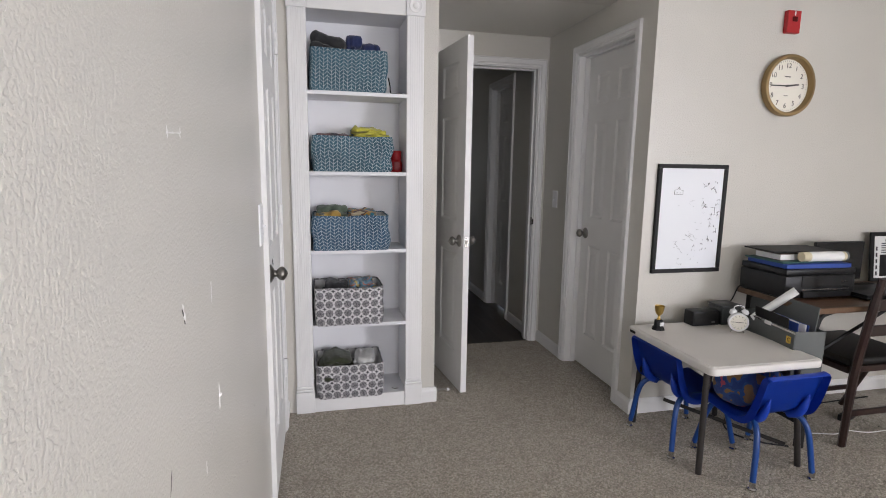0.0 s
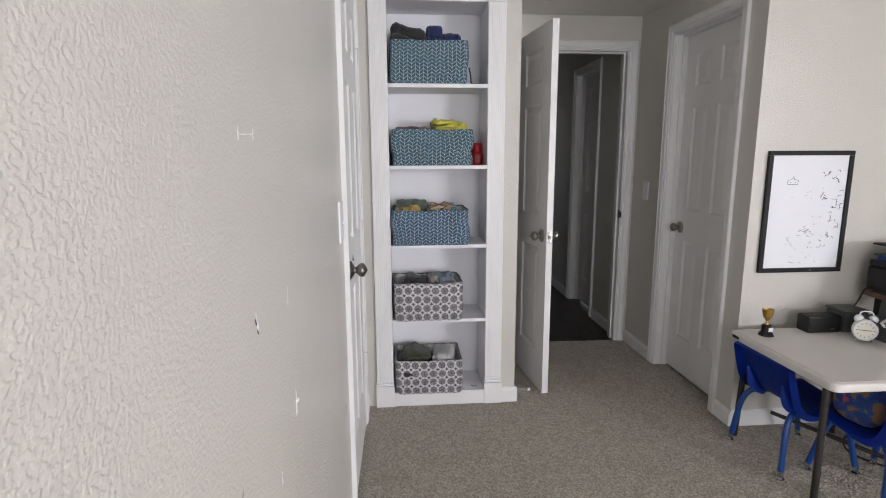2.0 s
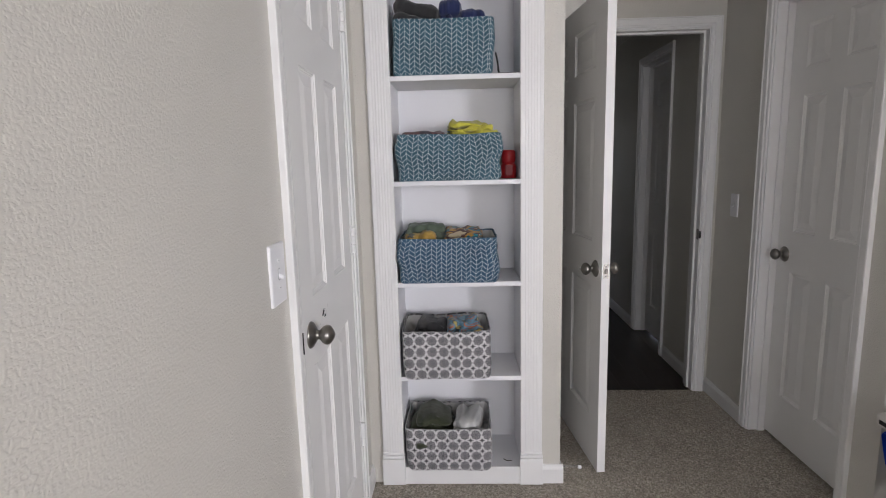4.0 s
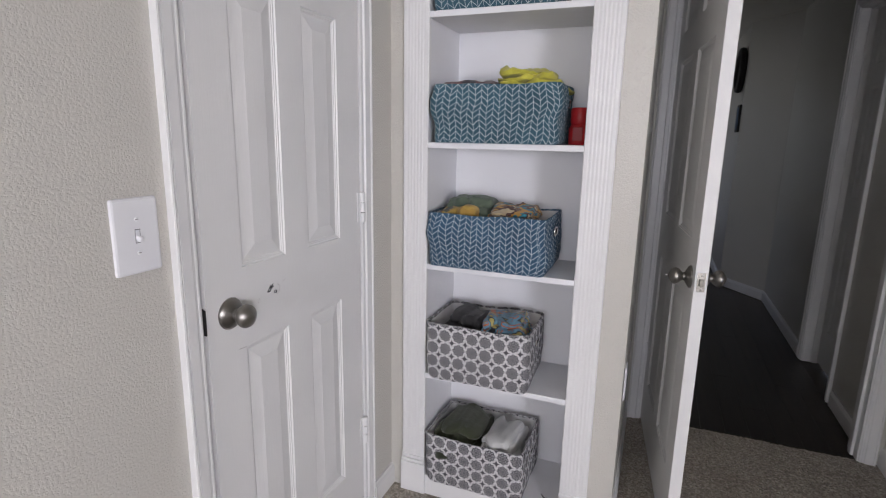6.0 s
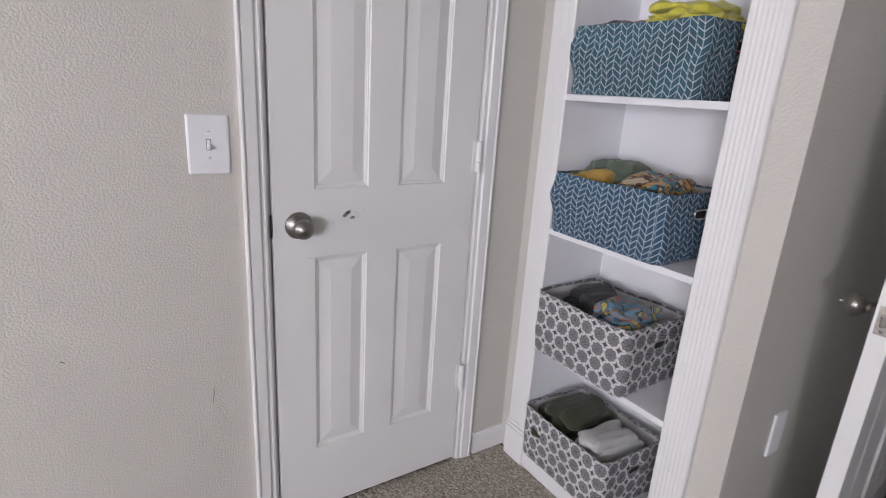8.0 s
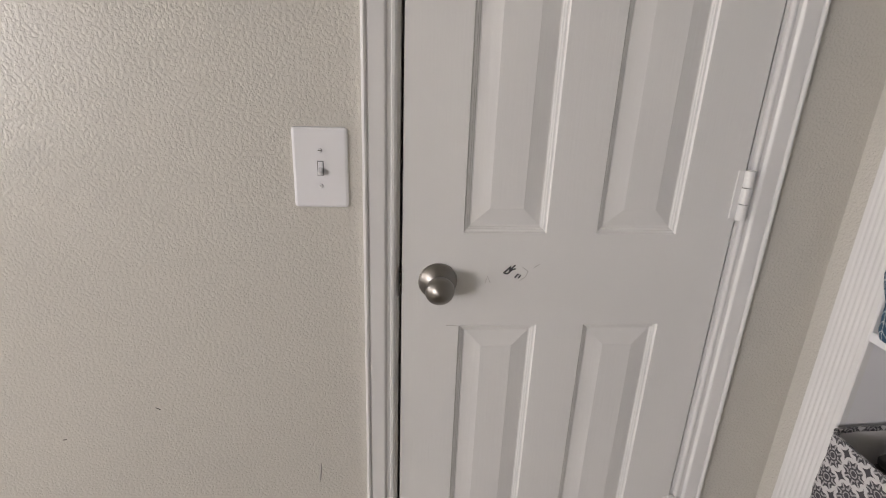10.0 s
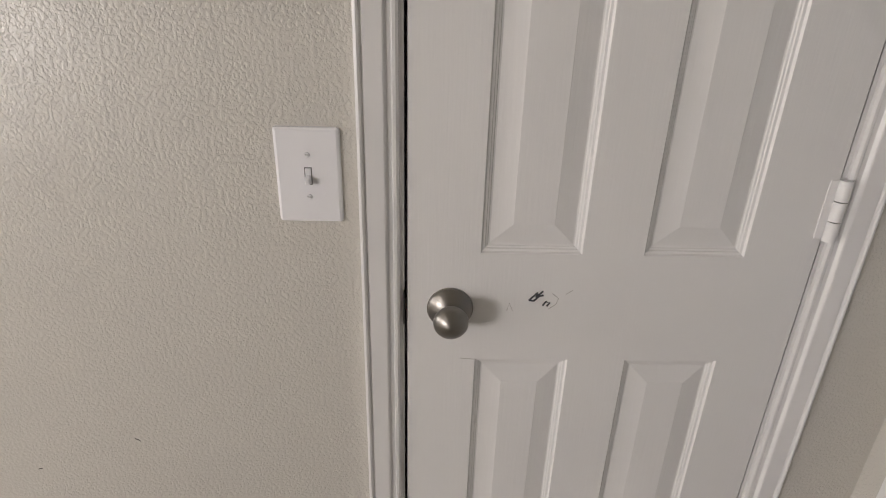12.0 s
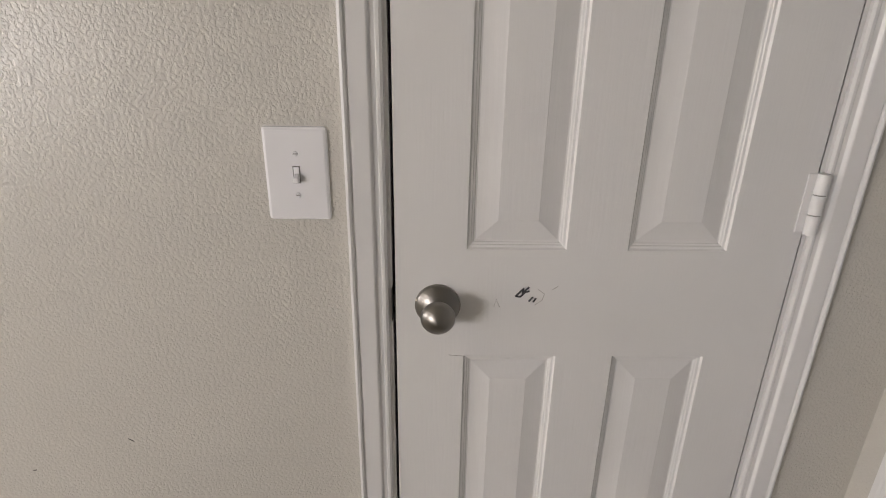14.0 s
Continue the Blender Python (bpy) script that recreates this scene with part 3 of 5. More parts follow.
def door_frame(name, place, u0, u1, depth, stop_at, label):
    """Casing, jambs and stops round an opening; the clear width is u0 to u1."""
    f = thing(name, label, "door frame", kind="structure")
    h = DH + 0.012
    part("casing", casing_mesh(place, u0 - 0.006, u1 + 0.006, h + 0.006, CASING), WHITE, f)
    bm = bmesh.new()
    for a, b, z0, z1 in ((u0 - 0.0175, u0, 0, h), (u1, u1 + 0.0175, 0, h), (u0 - 0.0175, u1 + 0.0175, h, h + 0.0175)):
        p, q = Vector(place(a, z0, 0.0005)), Vector(place(b, z1, depth))
        box(bm, min(p.x, q.x), min(p.y, q.y), p.z, max(p.x, q.x), max(p.y, q.y), q.z)
    part("jamb", bm, WHITE, f)
    bm = bmesh.new()
    for a, b, z0, z1 in ((u0, u0 + 0.011, 0, h - 0.011), (u1 - 0.011, u1, 0, h - 0.011), (u0, u1, h - 0.011, h)):
        p, q = Vector(place(a, z0, stop_at)), Vector(place(b, z1, stop_at + 0.03))
        box(bm, min(p.x, q.x), min(p.y, q.y), p.z, max(p.x, q.x), max(p.y, q.y), q.z)
    part("stop", bm, WHITE, f)
    return f


frame_1 = door_frame("trim_door_1", on_left, L0 - 0.0055, L1 + 0.006, 0.115, 0.072, "white painted door casing with a stepped profile")
frame_2 = door_frame("trim_door_2", on_back, H0, H1, 0.118, 0.045, "white painted casing of the hall doorway")
frame_3 = door_frame("trim_door_3", on_alcove_right, R0, R1, 0.118, 0.044, "white painted casing of the alcove door")
# near-black plate: the shade of the jamb's latch notch is put into its colour
part("strike_plate", boxed(LX - 0.030, L0 - 0.0062, 0.900, LX + 0.0085, L0 - 0.0046, 0.956), DARKGAP, frame_1, "dark latch strike plate")
part("strike_plate", boxed(H1 - 0.0018, BY + 0.006, 0.905, H1 + 0.0004, BY + 0.030, 0.965), NICKEL, frame_2, "dark latch strike plate")
part("strike_lip", tube([(H1 - 0.001, BY - 0.012, 0.915), (H1 - 0.001, BY - 0.012, 0.955)], 0.006, 8), DARKGAP, frame_2, "dark latch strike plate")
# unseen boxes added behind the closed doors so no sky light reaches their gaps
for nm, (x0, x1, y0, y1) in (("closet_left", (LX - 0.72, LX - 0.12, L0 - 0.3, L1 + 0.2)), ("closet_alcove", (AX1 + 0.12, AX1 + 0.62, CY + 0.12, BY + 0.12))):
    bm = bmesh.new()
    for q in ((x0 - 0.08, y0 - 0.08, -0.1, x0 if x0 < 0 else x0 - 0.079, y1 + 0.08, 2.5), (x1 if x0 > 0 else x1 + 0.079, y0 - 0.08, -0.1, x1 + 0.08, y1 + 0.08, 2.5), (x0, y0 - 0.08, -0.1, x1, y0 - 0.001, 2.5), (x0, y1 + 0.001, -0.1, x1, y1 + 0.08, 2.5), (x0, y0, 2.4, x1, y1, 2.5), (x0, y0, -0.1, x1, y1, -0.03)):
        if q[3] - q[0] > 0.005:
            box(bm, *q)
    structure("wall_" + nm, bm, WALL, "unseen walls keeping daylight out behind the closed door")


# pen marks and scratches on the closet door
def stroke(name, label, pts, r, material=INK, parent=None):
    return tagged(part(name, tube(pts, r, 5, flat=1.0), material, parent, "", True), label, "mark")


DX = LX + 0.0052
marks = thing("pen_scribble", "small black pen scribble on the white door", "mark")
for pts in ([(2.633, 0.944), (2.646, 0.958), (2.643, 0.949), (2.654, 0.960)], [(2.633, 0.944), (2.641, 0.943), (2.648, 0.951), (2.655, 0.953)], [(2.655, 0.935), (2.660, 0.942), (2.666, 0.940), (2.662, 0.934)]):
    part("stroke", tube([(DX, y, z) for y, z in pts], 0.0016, 5), INK, marks)
for pts in ([(2.665, 0.929), (2.676, 0.937), (2.679, 0.948), (2.668, 0.956)], [(2.60, 0.925), (2.603, 0.938), (2.609, 0.925)], [(2.69, 0.955), (2.70, 0.962)], [(2.53, 0.836), (2.555, 0.834)]):
    part("faint_stroke", tube([(DX - 0.0004, y, z) for y, z in pts], 0.0006, 5), FAINT, marks)


# ---- wall plates ----
def switch_plate(name, label, m, w, h, toggles=True):
    p = thing(name, label, "switch plate", m)
    bm = boxed(-w / 2, -0.006, -h / 2, w / 2, 0.004, h / 2, 0.0048, seg=2)
    part("cover", bm, PLATE, p)
    if toggles:
        # no real recess: a grey sheet carries the slot's shade in its colour
        part("slot", boxed(-0.0052, -0.0064, -0.0125, 0.0052, -0.0055, 0.0125, 0.0), SLOTGREY, p, "thin grey sheet coloured as shade round the toggle")
        part("collar", boxed(-0.0040, -0.0072, -0.0112, 0.0040, -0.0058, 0.0112, 0.0008), PLATE, p)
        part("toggle", boxed(-0.0036, -0.0045, -0.0042, 0.0036, 0.012, 0.0042, 0.0016, pose(0, -0.0125, -0.0052, 24, 0, 0)), PLATE, p)
        for z in (-0.03, 0.03):
            s = part("screw", lathe([(0.0, 0.0015), (0.0032, 0.0012), (0.0038, 0.0)], 14, pose(0, -0.006, z, 90, 0, 0)), PLATE, p, "", True)
            # dark bar on the head, coloured as the shade in the cut
            part("screw_slot", boxed(-0.003, -0.0077, z - 0.0005, 0.003, -0.0073, z + 0.0005), SCRATCH, s)
    else:
        for z in (-0.03, 0.03):
            part("screw", lathe([(0.0, 0.0015), (0.0032, 0.0012), (0.0038, 0.0)], 14, pose(0, -0.006, z, 90, 0, 0)), PLATE, p, "", True)
    return p


switch_plate("light_switch", "oversized white toggle switch plate on the greige wall", pose(LX, 2.307, 1.135, 0, 0, 90), 0.091, 0.136)
switch_plate("light_switch", "white toggle switch plate on the shaded alcove wall", pose(AX1, 3.985, 1.115, 0, 0, -90), 0.075, 0.12)
switch_plate("blank_plate", "white blank cover plate low on the return wall", pose(AX0, 3.505, 0.485, 0, 0, 90), 0.062, 0.125, False)

# ---- built-in bookcase ----
FY = 3.268
NX0, NX1, NY1, TOPZ = -0.034, 0.463, 3.545, 2.083
case = thing("bookcase", "white built-in bookcase with fluted pilasters and five shelves", "bookcase")
part("back", boxed(NX0 - 0.03, NY1, 0, NX1 + 0.03, NY1 + 0.012, 2.2), SHELFW, case)
for a, b in ((NX0 - 0.014, NX0 - 0.002), (NX1 + 0.002, NX1 + 0.014)):
    part("side", boxed(a, FY + 0.012, 0, b, NY1 - 0.0005, 2.2), SHELFW, case)
part("top_board", boxed(NX0 - 0.002, FY + 0.012, TOPZ + 0.005, NX1 + 0.002, NY1 - 0.0005, TOPZ + 0.023), SHELFW, case)
SHELF_Z = (1.690, 1.290, 0.881, 0.479)
for z in SHELF_Z:
    part("shelf", boxed(NX0 - 0.0015, FY + 0.002, z - 0.0095, NX1 + 0.0015, NY1 - 0.0008, z + 0.0095, 0.002), SHELFW, case)
part("bottom_shelf", boxed(NX0 - 0.0015, FY + 0.013, 0.058, NX1 + 0.0015, NY1 - 0.0008, 0.078, 0.0), SHELFW, case)
part("toe_board", boxed(NX0 - 0.001, FY, 0.0, NX1 + 0.001, FY + 0.0125, 0.080, 0.003), WHITE, case)


def pilaster(x0, x1, z0, z1):
    """A flat pilaster with reeded flutes."""
    bm = bmesh.new()
    prof = [(x0, SY - 0.001), (x0, FY + 0.003), (x0 + 0.003, FY)]
    n, edge = 6, 0.011
    step = (x1 - x0 - 2 * edge) / n
    for i in range(n):
        a = x0 + edge + i * step
        for k in range(5):
            s = k / 4
            prof.append((a + step * (0.14 + 0.72 * s), FY + 0.0008 * math.sin(math.pi * s)))
    prof += [(x1 - 0.003, FY), (x1, FY + 0.003), (x1, SY - 0.001)]
    lo = [bm.verts.new((x, y, z0)) for x, y in prof]
    hi = [bm.verts.new((x, y, z1)) for x, y in prof]
    k = len(prof)
    for i in range(k):
        bm.faces.new((lo[i], lo[(i + 1) % k], hi[(i + 1) % k], hi[i]))
    bm.faces.new(lo), bm.faces.new(hi)
    return bm


for x0, x1 in ((-0.124, NX0), (NX1, 0.553)):
    part("pilaster", pilaster(x0, x1, 0.150, TOPZ), WHITE, case)
    pb = part("plinth_block", boxed(x0 - 0.004, FY - 0.007, 0.0, x1 + 0.004, SY - 0.001, 0.120, 0.003), WHITE, case)
    part("plinth_cap", boxed(x0 - 0.003, FY - 0.006, 0.1205, x1 + 0.003, SY - 0.001, 0.135, 0.005), WHITE, pb)
    part("plinth_cap", boxed(x0 - 0.001, FY - 0.003, 0.1355, x1 + 0.001, SY - 0.001, 0.1498, 0.004), WHITE, pb)
    rb = part("corner_block", boxed(x0 - 0.004, FY - 0.007, TOPZ + 0.0005, x1 + 0.004, SY - 0.001, TOPZ + 0.098, 0.003), WHITE, case)
    cx = (x0 + x1) / 2
    part("rosette", lathe([(0.036, -0.001), (0.036, 0.003), (0.031, 0.0045), (0.027, 0.002), (0.016, 0.002), (0.013, 0.0065), (0.006, 0.008), (0.0, 0.008)], 36, pose(cx, FY - 0.007, TOPZ + 0.049, 90, 0, 0)), WHITE, rb, "", True)
part("header_board", boxed(NX0 + 0.0042, FY + 0.002, TOPZ, NX1 - 0.0042, SY - 0.001, TOPZ + 0.094, 0.003), WHITE, case)


# ---- baskets and clothes ----
def rounded_rect(w, d, r, n=10):
    pts = []
    for cx, cy, a0 in ((w / 2 - r, -d / 2 + r, -90), (w / 2 - r, d / 2 - r, 0), (-w / 2 + r, d / 2 - r, 90), (-w / 2 + r, -d / 2 + r, 180)):
        for k in range(7):
            a = radians(a0 + 90 * k / 6)
            pts.append((cx + r * math.cos(a), cy + r * math.sin(a)))
    out = []
    for i, p in enumerate(pts):
        q = pts[(i + 1) % len(pts)]
        gap = math.dist(p, q)
        k = max(1, int(gap / 0.016))
        for s in range(k):
            out.append((p[0] + (q[0] - p[0]) * s / k, p[1] + (q[1] - p[1]) * s / k))
    return out


def basket(name, label, m, w, d, h, material, seed, slump=0.006, lean=0.0, flare=0.0):
    """A soft canvas storage bin with a printed outside, a white lining and metal-rimmed handles."""
    b = thing(name, label, "storage basket", m, "canvas baskets on the bookcase")
    rim = rounded_rect(w, d, 0.022)
    rows = 16
    off = Vector((seed * 7.3, seed * 3.1, 0))

    def shape(x, y, s, inset):
        sc = 1.0 + flare * (s - 1.0) - inset * 2 / w
        sy = 1.0 - inset * 2 / d
        q = Vector((x * 9, y * 9, s * 2.2)) + off
        n1 = noise.noise(q) * slump * (0.35 + 1.0 * math.sin(math.pi * min(1, s * 0.95)))
        n2 = noise.noise(q * 3.1) * slump * 0.4
        r = math.hypot(x, y) or 1
        puff = 0.5 * slump * math.sin(math.pi * s)
        base = 0.006 * (1 - min(1.0, s / 0.08)) ** 2
        k = n1 + n2 + puff - base
        top = (noise.noise(Vector((x * 7, y * 7, seed))) * 0.006 - 0.004 * (1 - min(1, abs(x) / (w / 2)))) * s
        return Vector((x * sc + k * x / r + lean * s, y * sy + k * y / r, s * h + top))

    def shell(inset, s0, s1, count, flip=False):
        bm = bmesh.new()
        uv = bm.loops.layers.uv.new("UVMap")
        n = len(rim)
        length = [0.0]
        for i in range(n):
            length.append(length[-1] + math.dist(rim[i], rim[(i + 1) % n]))
        ring = []
        for j in range(count + 1):
            s = s0 + (s1 - s0) * j / count
            ring.append([bm.verts.new(shape(x, y, s, inset)) for x, y in rim])
        for j in range(count):
            for i in range(n):
                f = bm.faces.new((ring[j][i], ring[j][(i + 1) % n], ring[j + 1][(i + 1) % n], ring[j + 1][i]))
                us = (length[i], length[i + 1], length[i + 1], length[i])
                for lp, u, jj in zip(f.loops, us, (j, j, j + 1, j + 1)):
                    lp[uv].uv = (u + seed * 0.013, h * (s0 + (s1 - s0) * jj / count))
        return bm, ring, uv

    bm, ring, uv = shell(0.0, 0.0, 1.0, rows)
    bm.faces.new(ring[0])
    n = len(rim)
    lip = [bm.verts.new(shape(x, y, 1.0, 0.004) + Vector((0, 0, 0.001))) for x, y in rim]
    low = [bm.verts.new(shape(x, y, 0.90, 0.005)) for x, y in rim]
    for a, c in ((ring[-1], lip), (lip, low)):
        for i in range(n):
            f = bm.faces.new((a[i], a[(i + 1) % n], c[(i + 1) % n], c[i]))
            for lp, u, vv in zip(f.loops, (i, i + 1, i + 1, i), (0, 0, 0.02, 0.02)):
                lp[uv].uv = (u * 0.016, h + vv)
    part("canvas_body", bm, material, b, "", True)
    bm, ring, uv = shell(0.0075, 0.03, 0.97, 6)
    bm.faces.new(ring[0])
    part("lining", bm, LINING, b, "white canvas lining", True)
    for sx in (1, -1):
        x = sx * (w / 2 * (1 - flare * 0.3) + slump * 0.3 + 0.002) + lean * 0.75
        zc = h * 0.70
        loop = []
        for k in range(28):
            a = 2 * math.pi * k / 28
            loop.append((x, 0.026 * math.copysign(abs(math.cos(a)) ** 0.45, math.cos(a)), zc + 0.012 * math.copysign(abs(math.sin(a)) ** 0.6, math.sin(a))))
        hr = part("handle_rim", tube(loop, 0.0032, 8, closed=True), STEEL, b, "metal handle rim", True)
        # the canvas is not cut: a near-black sheet paints the hole's shade
        bm = bmesh.new()
        bm.faces.new([bm.verts.new((x - sx * 0.0008, y * 0.98, z)) for _, y, z in loop])
        r = bmesh.ops.extrude_face_region(bm, geom=bm.faces[:])
        bmesh.ops.translate(bm, vec=(sx * 0.0012, 0, 0), verts=[e for e in r["geom"] if isinstance(e, bmesh.types.BMVert)])
        part("handle_opening", bm, DARKGAP, hr)
    return b


def garment(name, label, m, w, d, h, material, seed, layers=3, roll=0.5, category="clothing"):
    """Folded clothes: soft stacked folds with rounded edges and creases, a part for each fold."""
    g = thing(name, label, category, m)
    off = Vector((seed * 5.7, seed * 2.3, seed))
    nu, nv = 36, 18
    for L in range(layers):
        bm = bmesh.new()
        k = 1.0 - 0.07 * L + 0.05 * noise.noise(off + Vector((L, 0, 0)))
        th = h / layers * 1.35
        z0 = h / layers * L
        ox, oy = 0.10 * w * noise.noise(off + Vector((L * 3.1, 4, 0))), 0.10 * d * noise.noise(off + Vector((4, L * 2.7, 1)))
        skew = 0.30 * noise.noise(off + Vector((1, 7, L * 1.9)))
        grid = []
        for j in range(nv):
            row = []
            a = 2 * math.pi * j / nv
            for i in range(nu + 1):
                u = 2 * i / nu - 1
                taper = (1 - abs(u) ** 6) ** 0.4 if abs(u) < 1 else 0.0
                cy = math.copysign(abs(math.cos(a)) ** 0.5, math.cos(a))
                cz = math.copysign(abs(math.sin(a)) ** 0.75, math.sin(a))
                x = u * w / 2 * k
                y = cy * d / 2 * k * (0.82 + 0.18 * taper) + 0.025 * noise.noise(off + Vector((u * 2, L, 0)))
                z = z0 + th / 2 + cz * th / 2 * (0.2 + 0.8 * taper)
                q = Vector((x * 13, y * 13, L * 1.7)) + off
                # long soft creases that run across the fold, and smaller ones along it
                crease = math.sin(26 * x + 9 * y + 5 * noise.noise(q * 0.7) + seed)
                up = max(0.0, math.sin(a)) ** 0.6
                x += 0.010 * noise.noise(q + Vector((9, 0, 0)))
                y += 0.010 * noise.noise(q + Vector((0, 9, 0)))
                z += up * roll * (0.018 * noise.noise(q) + 0.006 * abs(crease) + 0.006 * noise.noise(q * 2.6)) + 0.003 * noise.noise(q * 5)
                x, y = x + ox - skew * y, y + oy + skew * x
                z += 0.010 * roll * noise.noise(Vector((x * 20, y * 20, L * 0.4)) + off)
                row.append(bm.verts.new((x, y, max(z, 0.0005 * L))))
            grid.append(row)
        for j in range(nv):
            for i in range(nu):
                bm.faces.new((grid[j][i], grid[j][i + 1], grid[(j + 1) % nv][i + 1], grid[(j + 1) % nv][i]))
        bm.faces.new([r[0] for r in grid]), bm.faces.new([r[-1] for r in grid])
        part("fold", bm, material, g, "", True)
    return g


BZ = [z + 0.0098 for z in SHELF_Z] + [0.0785]
basket("storage_basket", "teal chevron canvas basket with dark caps on top", pose(0.168, 3.395, BZ[0]), 0.385, 0.262, 0.205, CHEV1, 1, 0.006, 0.006)
basket("storage_basket", "teal chevron canvas basket with a yellow shirt on top", pose(0.183, 3.388, BZ[1]), 0.400, 0.270, 0.180, CHEV1, 2, 0.014, 0.004)
basket("storage_basket", "slumped blue chevron canvas basket full of printed shirts", pose(0.172, 3.392, BZ[2]), 0.395, 0.280, 0.183, CHEV2, 3, 0.013, 0.002)
basket("storage_basket", "black and white medallion canvas basket with folded shirts", pose(0.160, 3.378, BZ[3], 0, 0, 1), 0.362, 0.275, 0.205, MEDAL, 4, 0.005, -0.004, 0.03)
basket("storage_basket", "black and white medallion canvas basket with trousers and a towel", pose(0.163, 3.378, BZ[4], 0, 0, -1), 0.362, 0.275, 0.190, MEDAL, 5, 0.006, -0.006, 0.03)

BLACKCLOTH = cloth_mat("black_cotton", [(0.012, 0.012, 0.014), (0.02, 0.02, 0.022)], 9, sharp=False)
NAVY = cloth_mat("navy_cotton", [(0.008, 0.015, 0.07), (0.012, 0.025, 0.11)], 9, sharp=False)
LEMON = cloth_mat("yellow_shirt_cotton", [(0.05, 0.16, 0.17), (0.60, 0.55, 0.06), (0.64, 0.60, 0.07), (0.60, 0.55, 0.06), (0.62, 0.57, 0.06), (0.62, 0.57, 0.06)], 11)
SAGE = cloth_mat("sage_green_cotton", [(0.085, 0.12, 0.085), (0.11, 0.145, 0.10)], 9, sharp=False)
DINO = cloth_mat("brown_animal_print", [(0.58, 0.48, 0.30), (0.09, 0.03, 0.018), (0.55, 0.29, 0.04), (0.02, 0.20, 0.27), (0.09, 0.03, 0.018), (0.55, 0.46, 0.28)], 21, (0.6, 1.7, 1.2))
MUSTARD = cloth_mat("mustard_print", [(0.45, 0.27, 0.05), (0.50, 0.32, 0.06), (0.10, 0.10, 0.07)], 18)
CHAR = cloth_mat("charcoal_cotton", [(0.022, 0.021, 0.023), (0.034, 0.032, 0.034)], 9, sharp=False)
BLUEPRINT = cloth_mat("blue_lizard_print", [(0.50, 0.40, 0.12), (0.04, 0.05, 0.06), (0.12, 0.26, 0.36), (0.15, 0.31, 0.42), (0.12, 0.26, 0.36), (0.52, 0.13, 0.04), (0.13, 0.25, 0.33), (0.55, 0.42, 0.12)], 27, (0.8, 1.5, 1))
OLIVE = cloth_mat("olive_cotton", [(0.026, 0.033, 0.012), (0.038, 0.045, 0.017)], 9, sharp=False)
TOWEL = cloth_mat("pale_grey_towel", [(0.50, 0.50, 0.49), (0.60, 0.60, 0.59)], 12, sharp=False)
MAROON = cloth_mat("dark_red_print", [(0.10, 0.03, 0.035), (0.16, 0.06, 0.06), (0.06, 0.05, 0.06)], 16)

garment("baseball_cap", "black cloth cap on top of the teal basket", pose(0.055, 3.38, BZ[0] + 0.165, 0, 14, 0), 0.19, 0.20, 0.095, BLACKCLOTH, 1, 2, 0.6)
garment("folded_garment", "navy straps on top of the teal basket", pose(0.20, 3.38, BZ[0] + 0.165), 0.09, 0.16, 0.10, NAVY, 2, 2, 1.0)
garment("folded_garment", "navy cloth in the teal basket", pose(0.28, 3.40, BZ[0] + 0.13), 0.11, 0.2, 0.10, NAVY, 3, 2, 0.6)
garment("folded_garment", "dark red printed shirt in the teal basket", pose(0.085, 3.39, BZ[1] + 0.095), 0.20, 0.22, 0.090, MAROON, 4, 3, 0.5)
garment("yellow_shirt", "crumpled yellow shirt with teal print on the basket", pose(0.275, 3.375, BZ[1] + 0.155), 0.20, 0.20, 0.060, LEMON, 5, 4, 1.3)
garment("folded_garment", "sage green shirt in the blue basket", pose(0.085, 3.430, BZ[2] + 0.122), 0.18, 0.15, 0.085, SAGE, 6, 3, 1.2)
garment("folded_garment", "mustard printed shirt in the blue basket", pose(0.06, 3.345, BZ[2] + 0.09), 0.15, 0.13, 0.088, MUSTARD, 7, 3, 0.8)
garment("folded_garment", "brown and cream animal print shirts in the blue basket", pose(0.235, 3.385, BZ[2] + 0.098), 0.20, 0.21, 0.095, DINO, 8, 5, 1.0)
garment("folded_garment", "charcoal trousers in the medallion basket", pose(0.075, 3.395, BZ[3] + 0.078, 0, 12, 0), 0.16, 0.20, 0.12, CHAR, 9, 4, 1.0)
garment("folded_garment", "blue shirts with an orange lizard print in the basket", pose(0.240, 3.365, BZ[3] + 0.112, 0, -6, 0), 0.175, 0.215, 0.105, BLUEPRINT, 10, 5, 1.1)
garment("folded_garment", "dark olive trousers folded in the medallion basket", pose(0.085, 3.385, BZ[4] + 0.098), 0.19, 0.25, 0.098, OLIVE, 11, 4, 1.0)
garment("folded_garment", "dark trousers in the medallion basket", pose(0.19, 3.385, BZ[4] + 0.02), 0.10, 0.22, 0.11, BLACKCLOTH, 13, 2, 0.6)
garment("folded_towel", "pale grey towel rolled in the medallion basket", pose(0.262, 3.365, BZ[4] + 0.075, 0, -10, 0), 0.13, 0.20, 0.125, TOWEL, 12, 4, 1.0, "towel")

# ---- hall beyond the doorway ----
HY, HZ, HR = BY + 0.12, 2.33, 1.614


def on_hall_right(u, v, d): return (HR + d, u, v)


structure("wall_hall_right", wall_panel(on_hall_right, HY, 6.70, 0, HZ, 0.12, [(4.80, 5.36, 0, DH + 0.03)]), WALL, "dim greige hall wall with a recessed door")
diag = [(HR, 6.70), (1.315, 7.13)]


def on_diag(u, v, d):
    a, b = Vector(diag[0]), Vector(diag[1])
    t = (b - a).normalized()
    n = Vector((-t.y, t.x)) * -1
    p = a + t * u + n * d
    return (p.x, p.y, v)


